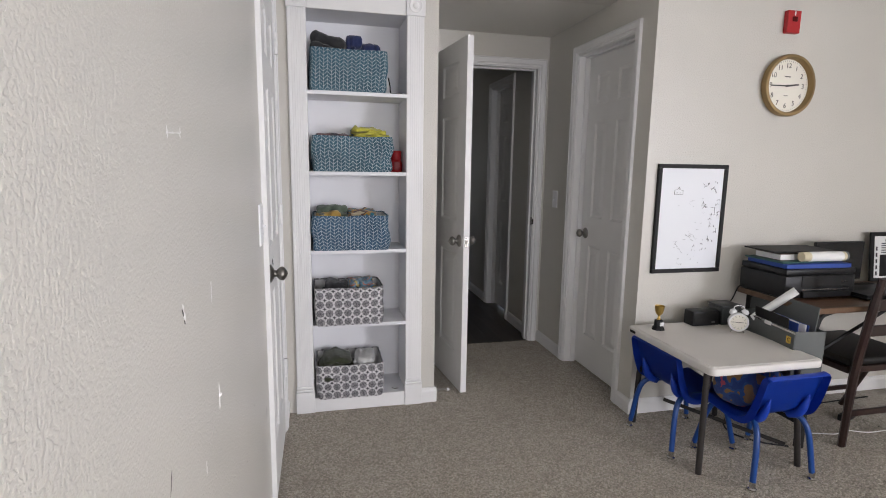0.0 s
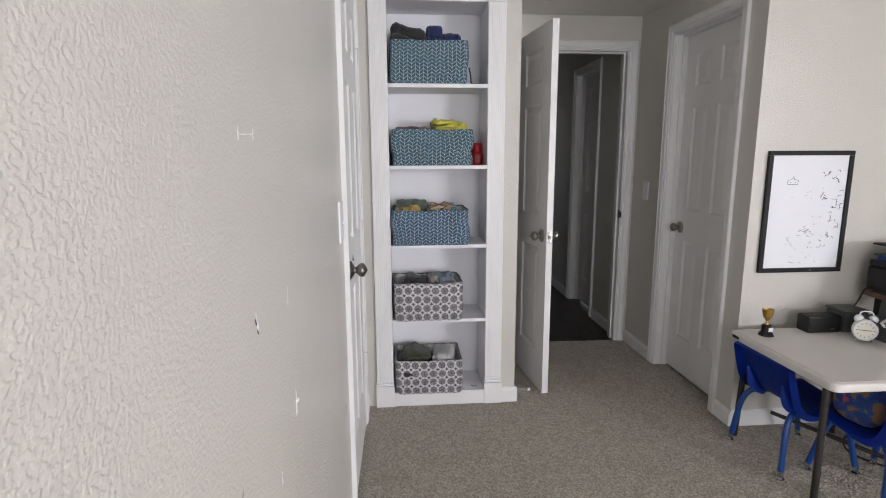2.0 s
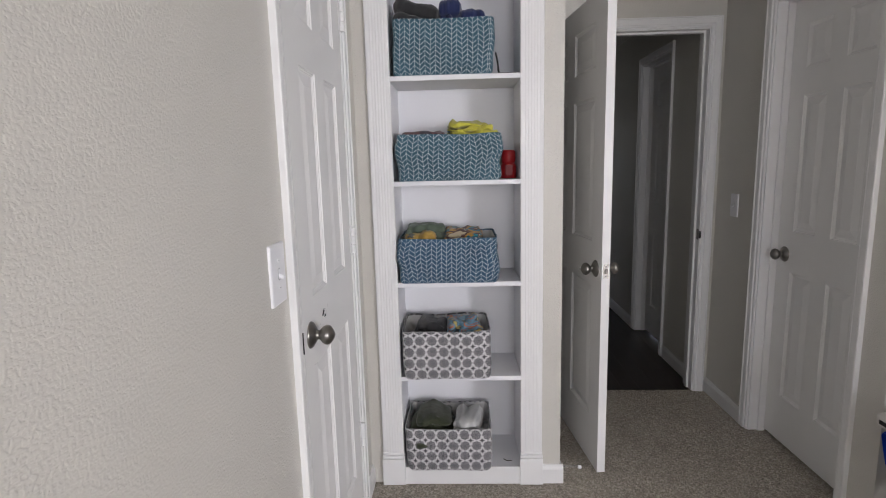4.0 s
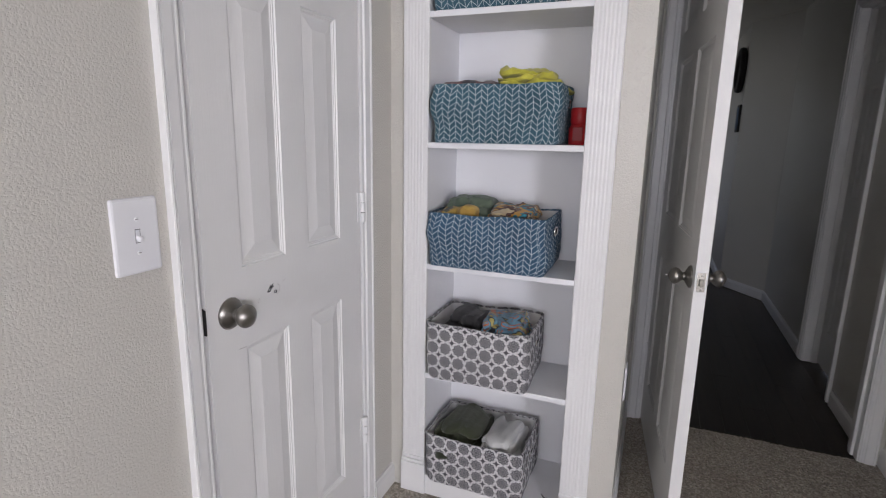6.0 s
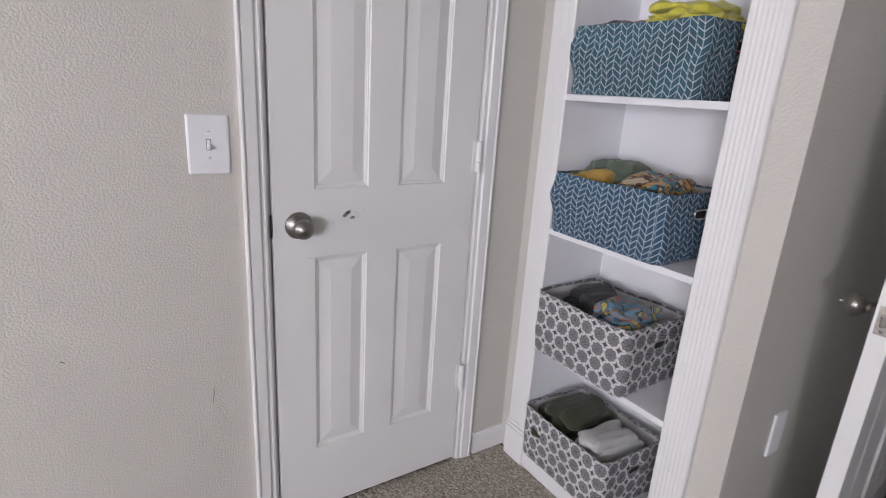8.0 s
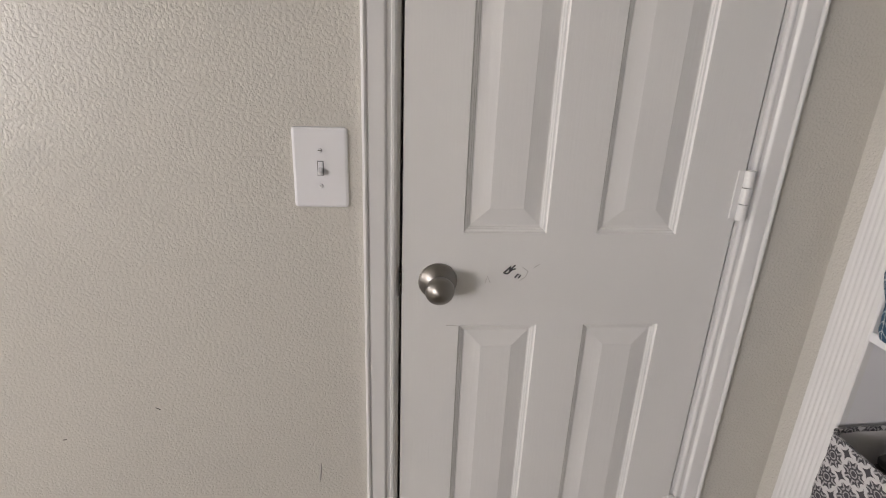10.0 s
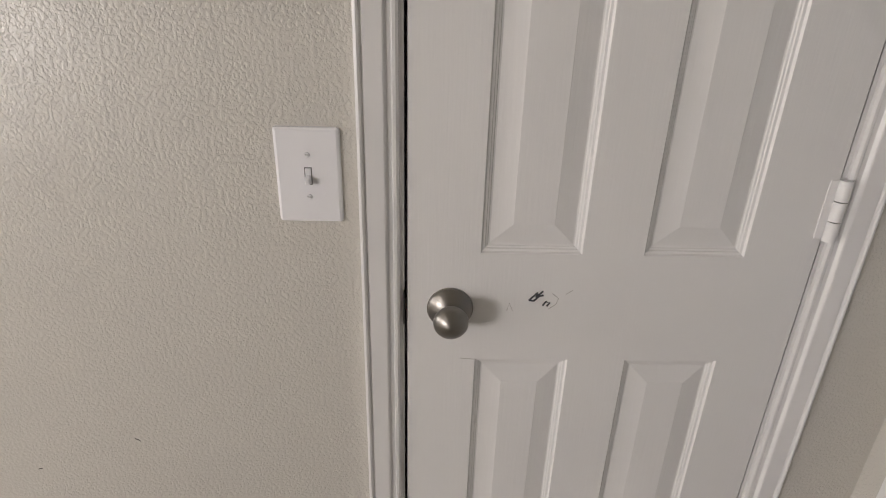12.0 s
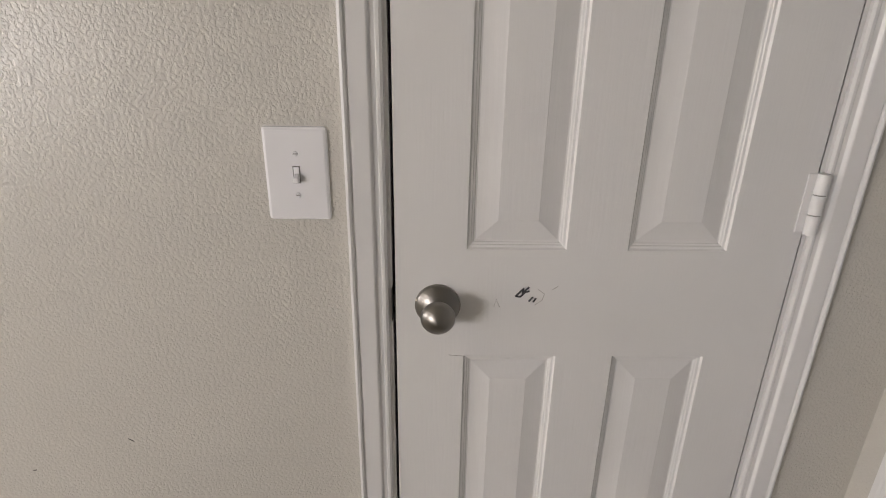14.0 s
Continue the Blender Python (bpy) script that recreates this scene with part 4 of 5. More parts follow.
structure("wall_hall_angle", wall_panel(on_diag, 0, 0.523, 0, HZ, 0.1), WALL, "angled greige wall at the bend of the hall")
structure("wall_hall_far", wall_panel(lambda u, v, d: (1.315 + d, u, v), 7.13, 10.25, 0, HZ, 0.12), WALL, "dim greige wall of the far hall")
structure("wall_hall_end", wall_panel(lambda u, v, d: (u, 10.25 + d, v), -0.6, 1.44, 0, HZ, 0.12), WALL, "dim wall with the entrance door")
structure("wall_hall_left", boxed(0.48, 5.70, 0, 0.60, 6.95, HZ - 0.002), WALL, "greige pier on the left of the hall")
# added out of view to close the hall; the gap goes with its fill lamp
structure("wall_hall_closing", wall_panel(lambda u, v, d: (-0.60 - d, u, v), HY, 10.37, 0, HZ, 0.12, [(HALL_GAP_Y0, HALL_GAP_Y1, 0.85, 2.05)]), WALL, "unseen wall closing the hall, open beside the fill lamp")
structure("wall_hall_near", boxed(-0.60, HY, 0, 0.51, HY + 0.1, HZ - 0.002), WALL, "plain wall beside the hall doorway")
structure("ceiling_hall", boxed(-0.72, HY, HZ, 1.85, 10.4, HZ + 0.1), CEIL, "dim painted hall ceiling", "ceiling")
hall_floor = structure("floor_hall", boxed(-0.72, 4.20, -0.05, 1.9, 10.4, -0.022), DARKGAP, "very dark brown wood plank hall floor", "floor")
structure("carpet_edge", boxed(H0 - 0.01, 4.203, -0.03, H1 + 0.01, 4.222, -0.002, 0.004), HALLWOOD, "dark edge strip between carpet and wood", "trim")
baseboard("baseboard_hall_right", on_hall_right, HY, 4.80 - 0.07)
baseboard("baseboard_hall_bend", on_hall_right, 5.36 + 0.07, 6.705)
baseboard("baseboard_hall_angle", on_diag, 0, 0.523)
baseboard("baseboard_hall_far", lambda u, v, d: (1.315 + d, u, v), 7.13, 10.25)
baseboard("baseboard_hall_left", lambda u, v, d: (0.60 - d, u, v), 5.69, 6.95)
baseboard("baseboard_hall_pier", lambda u, v, d: (u, 5.70 + d, v), 0.47, 0.613)
frame_4 = door_frame("trim_door_4", on_hall_right, 4.82, 5.34, 0.118, 0.044, "white painted casing of a hall door")
door_4 = door("door_4", "closed white six-panel hall door in shadow", pose(HR + 0.075, 5.337, 0, 0, 0, -90), 0.514, 0.06, 0.52, 0.095, 0.085, HINGES, 0.912, 1, False, False, False)
front = thing("door_5", "plain white entrance door with three locks", "door", kind="structure")
part("leaf", boxed(0.27, 10.205, 0.0, 1.16, 10.245, 1.99, 0.003), DOORW, front)
for z in (0.95, 1.07, 1.19):
    part("lock", lathe([(0.03, 0), (0.03, 0.01), (0.022, 0.02), (0.0, 0.022)], 20, pose(0.36, 10.205, z, 90, 0, 0)), NICKEL, front, "dark nickel lock", True)
part("frame", casing_mesh(lambda u, v, d: (u, 10.25 + d, v), 0.26, 1.17, 2.0, CASING), WHITE, front)
wreath = part("wreath", bmesh.new(), BLACKMATTE)
bm = bmesh.new()
tube([(1.285, 7.32 + 0.15 * math.cos(2 * math.pi * k / 24), 1.96 + 0.17 * math.sin(2 * math.pi * k / 24)) for k in range(24)], 0.03, 8, bm, closed=True)
bm.to_mesh(wreath.data), bm.free()
tagged(wreath, "dark round wreath hanging on the hall wall", "wreath")
PICT = cloth_mat("blue_picture_print", [(0.02, 0.05, 0.12), (0.05, 0.12, 0.25), (0.02, 0.02, 0.03)], 12)
for y, z in ((7.22, 1.53), (9.7, 1.6)):
    p = thing("wall_picture", "small dark framed picture on the hall wall", "picture")
    part("frame", boxed(1.297, y - 0.085, z - 0.12, 1.315, y + 0.085, z + 0.12, 0.003), BLACKMATTE, p)
    part("print", boxed(1.294, y - 0.065, z - 0.10, 1.2965, y + 0.065, z + 0.10), PICT, p)

# ---- wall things ----


def text_mesh(body, size, m, material, parent, name="lettering"):
    cu = bpy.data.curves.new(name, "FONT")
    cu.body, cu.size, cu.align_x, cu.align_y, cu.extrude = body, size, "CENTER", "CENTER", 0.0004
    tmp = new(name + "_curve", cu)
    me = bpy.data.meshes.new_from_object(tmp.evaluated_get(bpy.context.evaluated_depsgraph_get()))
    bpy.data.objects.remove(tmp)
    me.name = name
    me.materials.clear()
    me.materials.append(material)
    me.transform(m)
    ob = new(name, me)
    ob.parent = parent
    return ob


board = thing("whiteboard", "small whiteboard in a black frame with marker scribbles", "whiteboard", pose(1.718, CY, 0.789))
W, Hh, F = 0.420, 0.576, 0.022
part("panel", boxed(F - 0.004, -0.010, F - 0.004, W - F + 0.004, -0.002, Hh - F + 0.004), BOARD, board)
bars = ((0, 0, W, F), (0, Hh - F, W, Hh), (0, F, F, Hh - F), (W - F, F, W, Hh - F))
for x0, z0, x1, z1 in bars:
    part("frame_bar", boxed(x0 + 0.0003, -0.018, z0 + 0.0003, x1 - 0.0003, 0, z1 - 0.0003, 0.002), BLACKMATTE, board)
part("badge", lathe([(0, 0.001), (0.004, 0.001), (0.0045, 0)], 12, pose(W / 2 + 0.05, -0.018, F / 2, 90, 0, 0)), STEEL, board)
rng = random.Random(11)


def doodle(pts, r=0.0017):
    part("marker_stroke", tube([(x, -0.0105, z) for x, z in pts], r, 4, flat=0.6), INK, board)


for cx, cz, s in ((0.128, 0.435, 0.022),):
    doodle([(cx - s, cz - s * 0.7), (cx + s * 1.3, cz - s * 0.7), (cx + s * 1.3, cz + s * 0.2), (cx + s * 0.4, cz + s * 0.4), (cx + s * 0.2, cz + s), (cx - s * 0.3, cz + s * 0.4), (cx - s, cz + s * 0.2), (cx - s, cz - s * 0.7)])
    for dx in (-0.4, 0.6):
        doodle([(cx + dx * s, cz - 0.2 * s), (cx + dx * s + 0.003, cz - 0.25 * s)], 0.0022)
columns = [(0.30, 0.46, 4), (0.345, 0.46, 3), (0.36, 0.42, 2), (0.37, 0.37, 3), (0.375, 0.33, 2), (0.32, 0.36, 3), (0.29, 0.36, 3), (0.355, 0.29, 3), (0.35, 0.25, 3), (0.36, 0.20, 3), (0.345, 0.16, 4), (0.30, 0.135, 3)]
for cx, cz, k in columns:
    for _ in range(k):
        x, z = cx + rng.uniform(-0.02, 0.02), cz + rng.uniform(-0.018, 0.018)
        a, ln = rng.uniform(0, 3.1), rng.uniform(0.008, 0.026)
        doodle([(x, z), (x + ln * 0.5 * math.cos(a), z + ln * 0.5 * math.sin(a)), (x + ln * math.cos(a + 0.6), z + ln * math.sin(a + 0.6))])
doodle([(0.335, 0.35), (0.36, 0.35), (0.36, 0.31), (0.335, 0.31)])
for _ in range(34):
    x, z = rng.uniform(0.13, 0.31), rng.uniform(0.04, 0.24)
    a, ln = rng.uniform(0, 3.1), rng.uniform(0.004, 0.02)
    doodle([(x, z), (x + ln * math.cos(a), z + ln * math.sin(a) * 0.6)], 0.0010)
for _ in range(10):
    x, z = rng.uniform(0.09, 0.3), rng.uniform(0.25, 0.40)
    doodle([(x, z), (x + 0.008, z + rng.uniform(-0.006, 0.006))], 0.0009)
doodle([(0.19, 0.205), (0.21, 0.195), (0.235, 0.207)])

clock = thing("wall_clock", "round gold-rimmed wall clock with a cream dial at quarter to three", "clock", pose(2.453, CY, 1.786, 90, 0, 0))
part("rim", lathe([(0.150, 0.0), (0.158, 0.006), (0.160, 0.030), (0.157, 0.040), (0.152, 0.043), (0.143, 0.042), (0.139, 0.036), (0.136, 0.014), (0.136, 0.010), (0.150, 0.0)], 72), GOLDRIM, clock, "satin gold rim", True)
part("dial", lathe([(0.0, 0.012), (0.1365, 0.012), (0.1365, 0.004), (0.0, 0.004)], 72), CREAM, clock, "cream dial")
DIALINK = paint("dial_ink", (0.06, 0.055, 0.05), 0.6)
for n in range(1, 13):
    a = radians(90 - 30 * n)
    text_mesh(str(n), 0.036, pose(0.103 * math.cos(a), 0.103 * math.sin(a), 0.0128), DIALINK, clock, "numeral")
bm = bmesh.new()
for n in range(60):
    a = radians(6 * n)
    box(bm, -0.0007, 0.124, 0.0122, 0.0007, 0.130, 0.013, 0.0, pose(0, 0, 0, 0, 0, 6 * n))
part("minute_marks", bm, DIALINK, clock)
part("minute_hand", boxed(-0.003, -0.02, 0.016, 0.003, 0.098, 0.0175, 0, pose(0, 0, 0, 0, 0, 90.5)), DIALINK, clock)
part("hour_hand", boxed(-0.004, -0.015, 0.0182, 0.004, 0.070, 0.0195, 0, pose(0, 0, 0, 0, 0, -83)), DIALINK, clock)
part("hub", lathe([(0.006, 0.013), (0.006, 0.021), (0.0, 0.022)], 16), DIALINK, clock)
part("maker_bar", boxed(-0.018, 0.045, 0.0122, 0.018, 0.050, 0.0128), SCRATCH, clock)
part("maker_bar", boxed(-0.013, -0.052, 0.0122, 0.013, -0.049, 0.0128), SCRATCH, clock)
alarm = thing("alarm_box", "small red wall-mounted alarm box", "alarm", pose(2.440, CY, 2.107))
part("housing", boxed(-0.041, -0.028, -0.056, 0.041, 0, 0.056, 0.004), REDPL, alarm)
part("lens", boxed(-0.014, -0.034, 0.000, 0.016, -0.0275, 0.024, 0.003), paint("dark_red_lens", (0.10, 0.004, 0.005), 0.2), alarm, "darker red lens")
part("label_strip", boxed(-0.002, -0.0287, 0.030, 0.006, -0.0282, 0.050), SCUFF, alarm)

# scuffs on the left wall
for y0, z0, y1, z1, r in ((1.246, 1.371, 1.315, 1.374, 0.0022), (1.247, 1.364, 1.249, 1.380, 0.0022), (1.313, 1.367, 1.316, 1.381, 0.0022), (1.272, 1.136, 1.279, 1.110, 0.0035), (1.471, 1.125, 1.470, 1.088, 0.0028), (1.496, 0.925, 1.493, 0.875, 0.0030), (1.492, 0.902, 1.512, 0.897, 0.0045), (1.36, 0.845, 1.362, 0.82, 0.0022)):
    n = 7
    pts = [(LX - r * 0.45, y0 + (y1 - y0) * k / n + rng.uniform(-0.002, 0.002), z0 + (z1 - z0) * k / n) for k in range(n + 1)]
    tagged(part("wall_scuff", tube(pts, [r * rng.uniform(0.5, 1.1) for _ in pts], 6), SCUFF), "chipped pale scuff on the greige wall", "scuff")
for y0, z0, y1, z1, r, mt in ((1.268, 1.130, 1.272, 1.118, 0.0022, SCRATCH), (1.276, 1.112, 1.279, 1.104, 0.0018, SCRATCH), (1.445, 0.875, 1.42, 0.858, 0.0012, FAINT), (1.170, 0.945, 1.157, 0.915, 0.0012, SCRATCH), (1.972, 0.661, 1.982, 0.653, 0.0011, SCRATCH), (2.281, 0.511, 2.277, 0.462, 0.0030, FAINT), (1.79, 0.589, 1.797, 0.591, 0.0012, SCRATCH)):
    pts = [(LX - r * 0.35, y0 + (y1 - y0) * k / 4 + rng.uniform(-0.001, 0.001), z0 + (z1 - z0) * k / 4) for k in range(5)]
    tagged(part("wall_scratch", tube(pts, [r * 0.5, r, r, r, r * 0.5], 5), mt), "thin dark scratch on the greige wall", "scratch")

# ---- on the shelves ----
can = thing("red_bottle", "small red plastic bottle beside the teal basket", "bottle", pose(0.428, 3.405, BZ[1]) @ Matrix.Diagonal((1.26, 1.26, 1.08, 1)))
part("body", lathe([(0.0, 0.0), (0.024, 0.0), (0.026, 0.004), (0.026, 0.045), (0.022, 0.055), (0.020, 0.058), (0.023, 0.064), (0.0235, 0.10), (0.020, 0.106), (0.0, 0.106)], 24), REDPL, can, "", True)
part("strap", boxed(-0.012, -0.029, 0.012, 0.012, -0.0255, 0.05, 0.001), paint("dark_red_label", (0.25, 0.01, 0.012), 0.5), can)
cord = part("cord", tube(smooth_path([(0.372, 3.30, BZ[0] + 0.08), (0.38, 3.295, BZ[0] + 0.04), (0.385, 3.30, BZ[0] + 0.006), (0.41, 3.31, BZ[0] + 0.004), (0.44, 3.30, BZ[0] + 0.004), (0.455, 3.32, BZ[0] + 0.004)], 5), 0.0035, 6), BLACKCLOTH, None, "", True)
tagged(cord, "thin dark cord trailing on the top shelf", "cord")
hanger = part("plastic_hook", tube(smooth_path([(0.395, 3.33, 0.0805), (0.41, 3.315, 0.0805), (0.43, 3.318, 0.0805)], 4), 0.0018, 6), SCRATCH, None, "", True)
tagged(hanger, "small dark plastic clip on the bottom shelf", "clip")

stop = thing("door_stop", "spring door stop fixed to the baseboard", "door stop")
coil = [(0.648 + 0.07 * k / 90, 3.318 + 0.006 * math.cos(k * 1.05), 0.048 + 0.006 * math.sin(k * 1.05)) for k in range(91)]
part("spring", tube(coil, 0.0014, 5), STEEL, stop, "steel coil spring", True)
part("base", lathe([(0.0, 0.0), (0.011, 0.0), (0.009, 0.006), (0.0, 0.006)], 14, pose(0.645, 3.318, 0.048, 0, 90, 0)), STEEL, stop)
part("tip", lathe([(0.0, 0.0), (0.008, 0.0), (0.008, 0.012), (0.006, 0.015), (0.0, 0.015)], 14, pose(0.716, 3.318, 0.048, 0, 90, 0)), PLATE, stop, "white rubber tip", True)

# ---- children's table and chairs ----
TZ = 0.537
table = thing("folding_table", "small cream plastic folding table with dark metal legs", "table", pose(1.838, 2.530, 0))
bm = boxed(-0.285, -0.310, TZ - 0.036, 0.285, 0.310, TZ - 0.002, 0.0)
es = [e for e in bm.edges if abs(e.verts[0].co.z - e.verts[1].co.z) > 0.01]
bmesh.ops.bevel(bm, geom=es, offset=0.035, segments=6, profile=0.5, affect="EDGES")
es = [e for e in bm.edges if abs(e.verts[0].co.z - e.verts[1].co.z) < 0.001]
bmesh.ops.bevel(bm, geom=es, offset=0.008, segments=3, profile=0.5, affect="EDGES")
part("tabletop", bm, TABLETOP, table, "", True)
bm = boxed(-0.268, -0.293, TZ - 0.004, 0.268, 0.293, TZ, 0.0)
es = [e for e in bm.edges if abs(e.verts[0].co.z - e.verts[1].co.z) > 0.001]
bmesh.ops.bevel(bm, geom=es, offset=0.03, segments=5, profile=0.5, affect="EDGES")
part("raised_surface", bm, TABLETOP, table)
part("label_plate", boxed(-0.2868, 0.23, TZ - 0.025, -0.2845, 0.275, TZ - 0.012), DARKGAP, table)
for x, y, bx in ((-0.212, 0.300, -0.20), (-0.208, -0.198, -0.2), (0.29, -0.235, 0.235), (0.28, 0.28, 0.235)):
    part("leg", tube([(x, y, 0.0), (bx, y * 0.93, TZ - 0.037)], 0.0135, 10), TABLELEG, table, "", True)
for y in (-0.2, 0.275):
    part("leg_rail", tube([(-0.2, y, TZ - 0.06), (0.235, y, TZ - 0.06)], 0.010, 8), TABLELEG, table, "", True)
    part("brace", tube([(-0.2, y, 0.40), (-0.09, y * 0.5, TZ - 0.045)], 0.006, 6), TABLELEG, table, "", True)
part("leg_rail", tube([(-0.05, 0.28, 0.12), (0.28, -0.17, 0.07)], 0.010, 8), TABLELEG, table, "", True)


def child_chair(m, label):
    """Moulded shell on bent steel tube legs; the sitter looks along +y."""
    c = thing("child_chair", label, "chair", m, "blue chairs at the small table")
    bm = bmesh.new()
    prof = [(0.170, 0.262), (0.165, 0.279), (0.135, 0.290), (0.05, 0.280), (-0.02, 0.275), (-0.075, 0.282), (-0.112, 0.302), (-0.135, 0.338), (-0.151, 0.385), (-0.166, 0.435), (-0.178, 0.478), (-0.184, 0.498)]
    nx = 15
    top = []
    for j, (y, z) in enumerate(smooth_path([(0, a, b) for a, b in prof], 3)[i].yz for i in range(3 * (len(prof) - 1) + 1)):
        s = j / (3 * (len(prof) - 1))
        half = 0.166 - 0.012 * max(0.0, (s - 0.92) / 0.08) ** 2
        row = []
        for i in range(nx):
            u = 2 * i / (nx - 1) - 1
            k = min(1.0, max(0.0, (s - 0.42) / 0.2))
            dish = 0.014 * u * u * (1 - k)
            wrap = 0.010 * u * u * k
            roll_edge = -0.016 * max(0, abs(u) - 0.86) / 0.14 * (1 - k)
            row.append(bm.verts.new((u * half, y + wrap, z + dish + roll_edge)))
        top.append(row)
    for a, b in zip(top, top[1:]):
        for i in range(nx - 1):
            bm.faces.new((a[i], a[i + 1], b[i + 1], b[i]))
    bmesh.ops.solidify(bm, geom=bm.faces[:], thickness=0.005)
    shell = part("shell", bm, BLUEPL, c, "blue plastic seat shell", True)
    # the rim turns back behind the rest and down round the seat
    line = [p.yz for p in smooth_path([(0, a, b) for a, b in prof], 3)]
    count = len(line) - 1
    for sx in (-1, 1):
        bm = bmesh.new()
        rows = []
        for j, p in enumerate(line):
            s = j / count
            t = (line[min(count, j + 1)] - line[max(0, j - 1)]).normalized()
            half = 0.166 - 0.012 * max(0.0, (s - 0.92) / 0.08) ** 2
            k = min(1.0, max(0.0, (s - 0.42) / 0.2))
            y, z = p.x + 0.010 * k, p.y - 0.002 * (1 - k)
            deep = 0.012 + 0.024 * min(1.0, max(0.0, (s - 0.30) / 0.3)) * (1.0 - 0.35 * max(0.0, (s - 0.75) / 0.25))
            rows.append([bm.verts.new((sx * half, y, z)), bm.verts.new((sx * (half + 0.005), y - t.y * deep * 0.5, z + t.x * deep * 0.5)), bm.verts.new((sx * (half + 0.003), y - t.y * deep, z + t.x * deep))])
        for a, b in zip(rows, rows[1:]):
            for i in range(2):
                bm.faces.new((a[i], a[i + 1], b[i + 1], b[i]))
        bmesh.ops.solidify(bm, geom=bm.faces[:], thickness=0.004)
        part("side_rim", bm, BLUEPL, shell, "", True)
    part("top_rim", boxed(-0.152, -0.024, -0.003, 0.152, 0.002, 0.003, 0.002, pose(0, -0.184, 0.4975, 14)), BLUEPL, shell, "", True)
    for x in (-0.105, 0.105):
        part("leg_housing", tube(smooth_path([(x, -0.080, 0.270), (x, -0.126, 0.296), (x, -0.150, 0.345), (x, -0.165, 0.392)], 4), [0.021, 0.021, 0.021, 0.02, 0.02, 0.019, 0.018, 0.017, 0.015, 0.012, 0.009, 0.006, 0.003], 12), BLUEPL, shell, "", True)
    for sx in (-1, 1):
        for pts in ([(sx * 0.105, -0.08, 0.272), (sx * 0.125, -0.125, 0.262), (sx * 0.140, -0.155, 0.20), (sx * 0.160, -0.175, 0.03)], [(sx * 0.105, 0.06, 0.272), (sx * 0.120, 0.105, 0.262), (sx * 0.138, 0.135, 0.20), (sx * 0.160, 0.172, 0.03)]):
            leg = part("leg", tube(smooth_path(pts, 6), 0.0125, 12), BLUEPIPE, c, "blue painted steel tube", True)
            e = pts[-1]
            part("glide", lathe([(0.0, 0.0), (0.017, 0.0), (0.018, 0.005), (0.012, 0.010), (0.011, 0.035), (0.0, 0.035)], 16, pose(e[0] * 1.01, e[1] * 1.01, 0)), STEEL, leg, "bright metal foot", True)
        part("side_rail", tube([(sx * 0.105, -0.08, 0.272), (sx * 0.105, 0.06, 0.272)], 0.0115, 10), BLUEPIPE, c)
    return c


child_chair(pose(1.765, 2.640, 0, 0, 0, -88), "blue plastic child's chair tucked under the cream table")
child_chair(pose(1.930, 2.365, 0, 0, 0, 2), "blue plastic child's chair with a printed bag on its seat")
BAG = cloth_mat("printed_bag", [(0.45, 0.06, 0.12), (0.45, 0.06, 0.12), (0.012, 0.05, 0.24), (0.012, 0.05, 0.24), (0.02, 0.08, 0.30), (0.28, 0.15, 0.06), (0.30, 0.17, 0.07)], 15)
garment("printed_bag", "blue and red printed bag on the child's chair", pose(1.915, 2.415, 0.287, 0, 0, 6), 0.29, 0.17, 0.125, BAG, 21, 1, 0.6, "bag")

# ---- on the table ----
trophy = thing("trophy", "small gold cup trophy on a black plinth", "trophy", pose(1.668, 2.742, TZ, 0, 0, 15) @ Matrix.Scale(0.86, 4))
part("plinth", lathe([(0.0, 0.0), (0.038, 0.0), (0.036, 0.010), (0.026, 0.022), (0.024, 0.055), (0.018, 0.060), (0.0, 0.060)], 8, pose(0, 0, 0, 0, 0, 22.5)), BLACKPL, trophy, "black plinth")
part("plaque", boxed(-0.015, -0.0275, 0.026, 0.015, -0.0235, 0.048, 0.0008), PAPER, trophy, "white plaque")
part("cup", lathe([(0.0, 0.060), (0.012, 0.060), (0.008, 0.068), (0.006, 0.080), (0.010, 0.086), (0.020, 0.098), (0.025, 0.118), (0.028, 0.142), (0.026, 0.143), (0.022, 0.118), (0.0, 0.100)], 24), GOLD, trophy, "gilt cup", True)
speaker = thing("speaker", "small black box loudspeaker on the table", "speaker", pose(1.955, 2.785, TZ) @ Matrix.Scale(0.94, 4))
part("cabinet", boxed(-0.085, -0.04, 0, 0.085, 0.04, 0.083, 0.007), BLACKPL, speaker, "", True)
part("grille", boxed(-0.078, -0.0425, 0.007, 0.078, -0.0395, 0.076, 0.001), BLACKMATTE, speaker)
part("badge", boxed(0.03, -0.0432, 0.018, 0.05, -0.0424, 0.023), STEEL, speaker)
bx = thing("plastic_box", "dark grey plastic box behind the speaker", "box", pose(2.10, 2.795, TZ) @ Matrix.Diagonal((1, 1, 0.84, 1)))
part("body", boxed(-0.06, -0.055, 0, 0.06, 0.055, 0.11, 0.008), SMOKE, bx, "", True)
part("lid", boxed(-0.063, -0.058, 0.1105, 0.063, 0.058, 0.124, 0.005), SMOKE, bx, "", True)
ac = thing("alarm_clock", "white twin-bell alarm clock on the table", "clock", pose(2.030, 2.62, TZ + 0.0555, 90, 0, -28) @ Matrix.Scale(0.89, 4))
part("body", lathe([(0.0, -0.025), (0.042, -0.025), (0.050, -0.018), (0.053, 0.0), (0.053, 0.012), (0.049, 0.018), (0.044, 0.018), (0.043, 0.012), (0.0, 0.012)], 40), PLATE, ac, "", True)
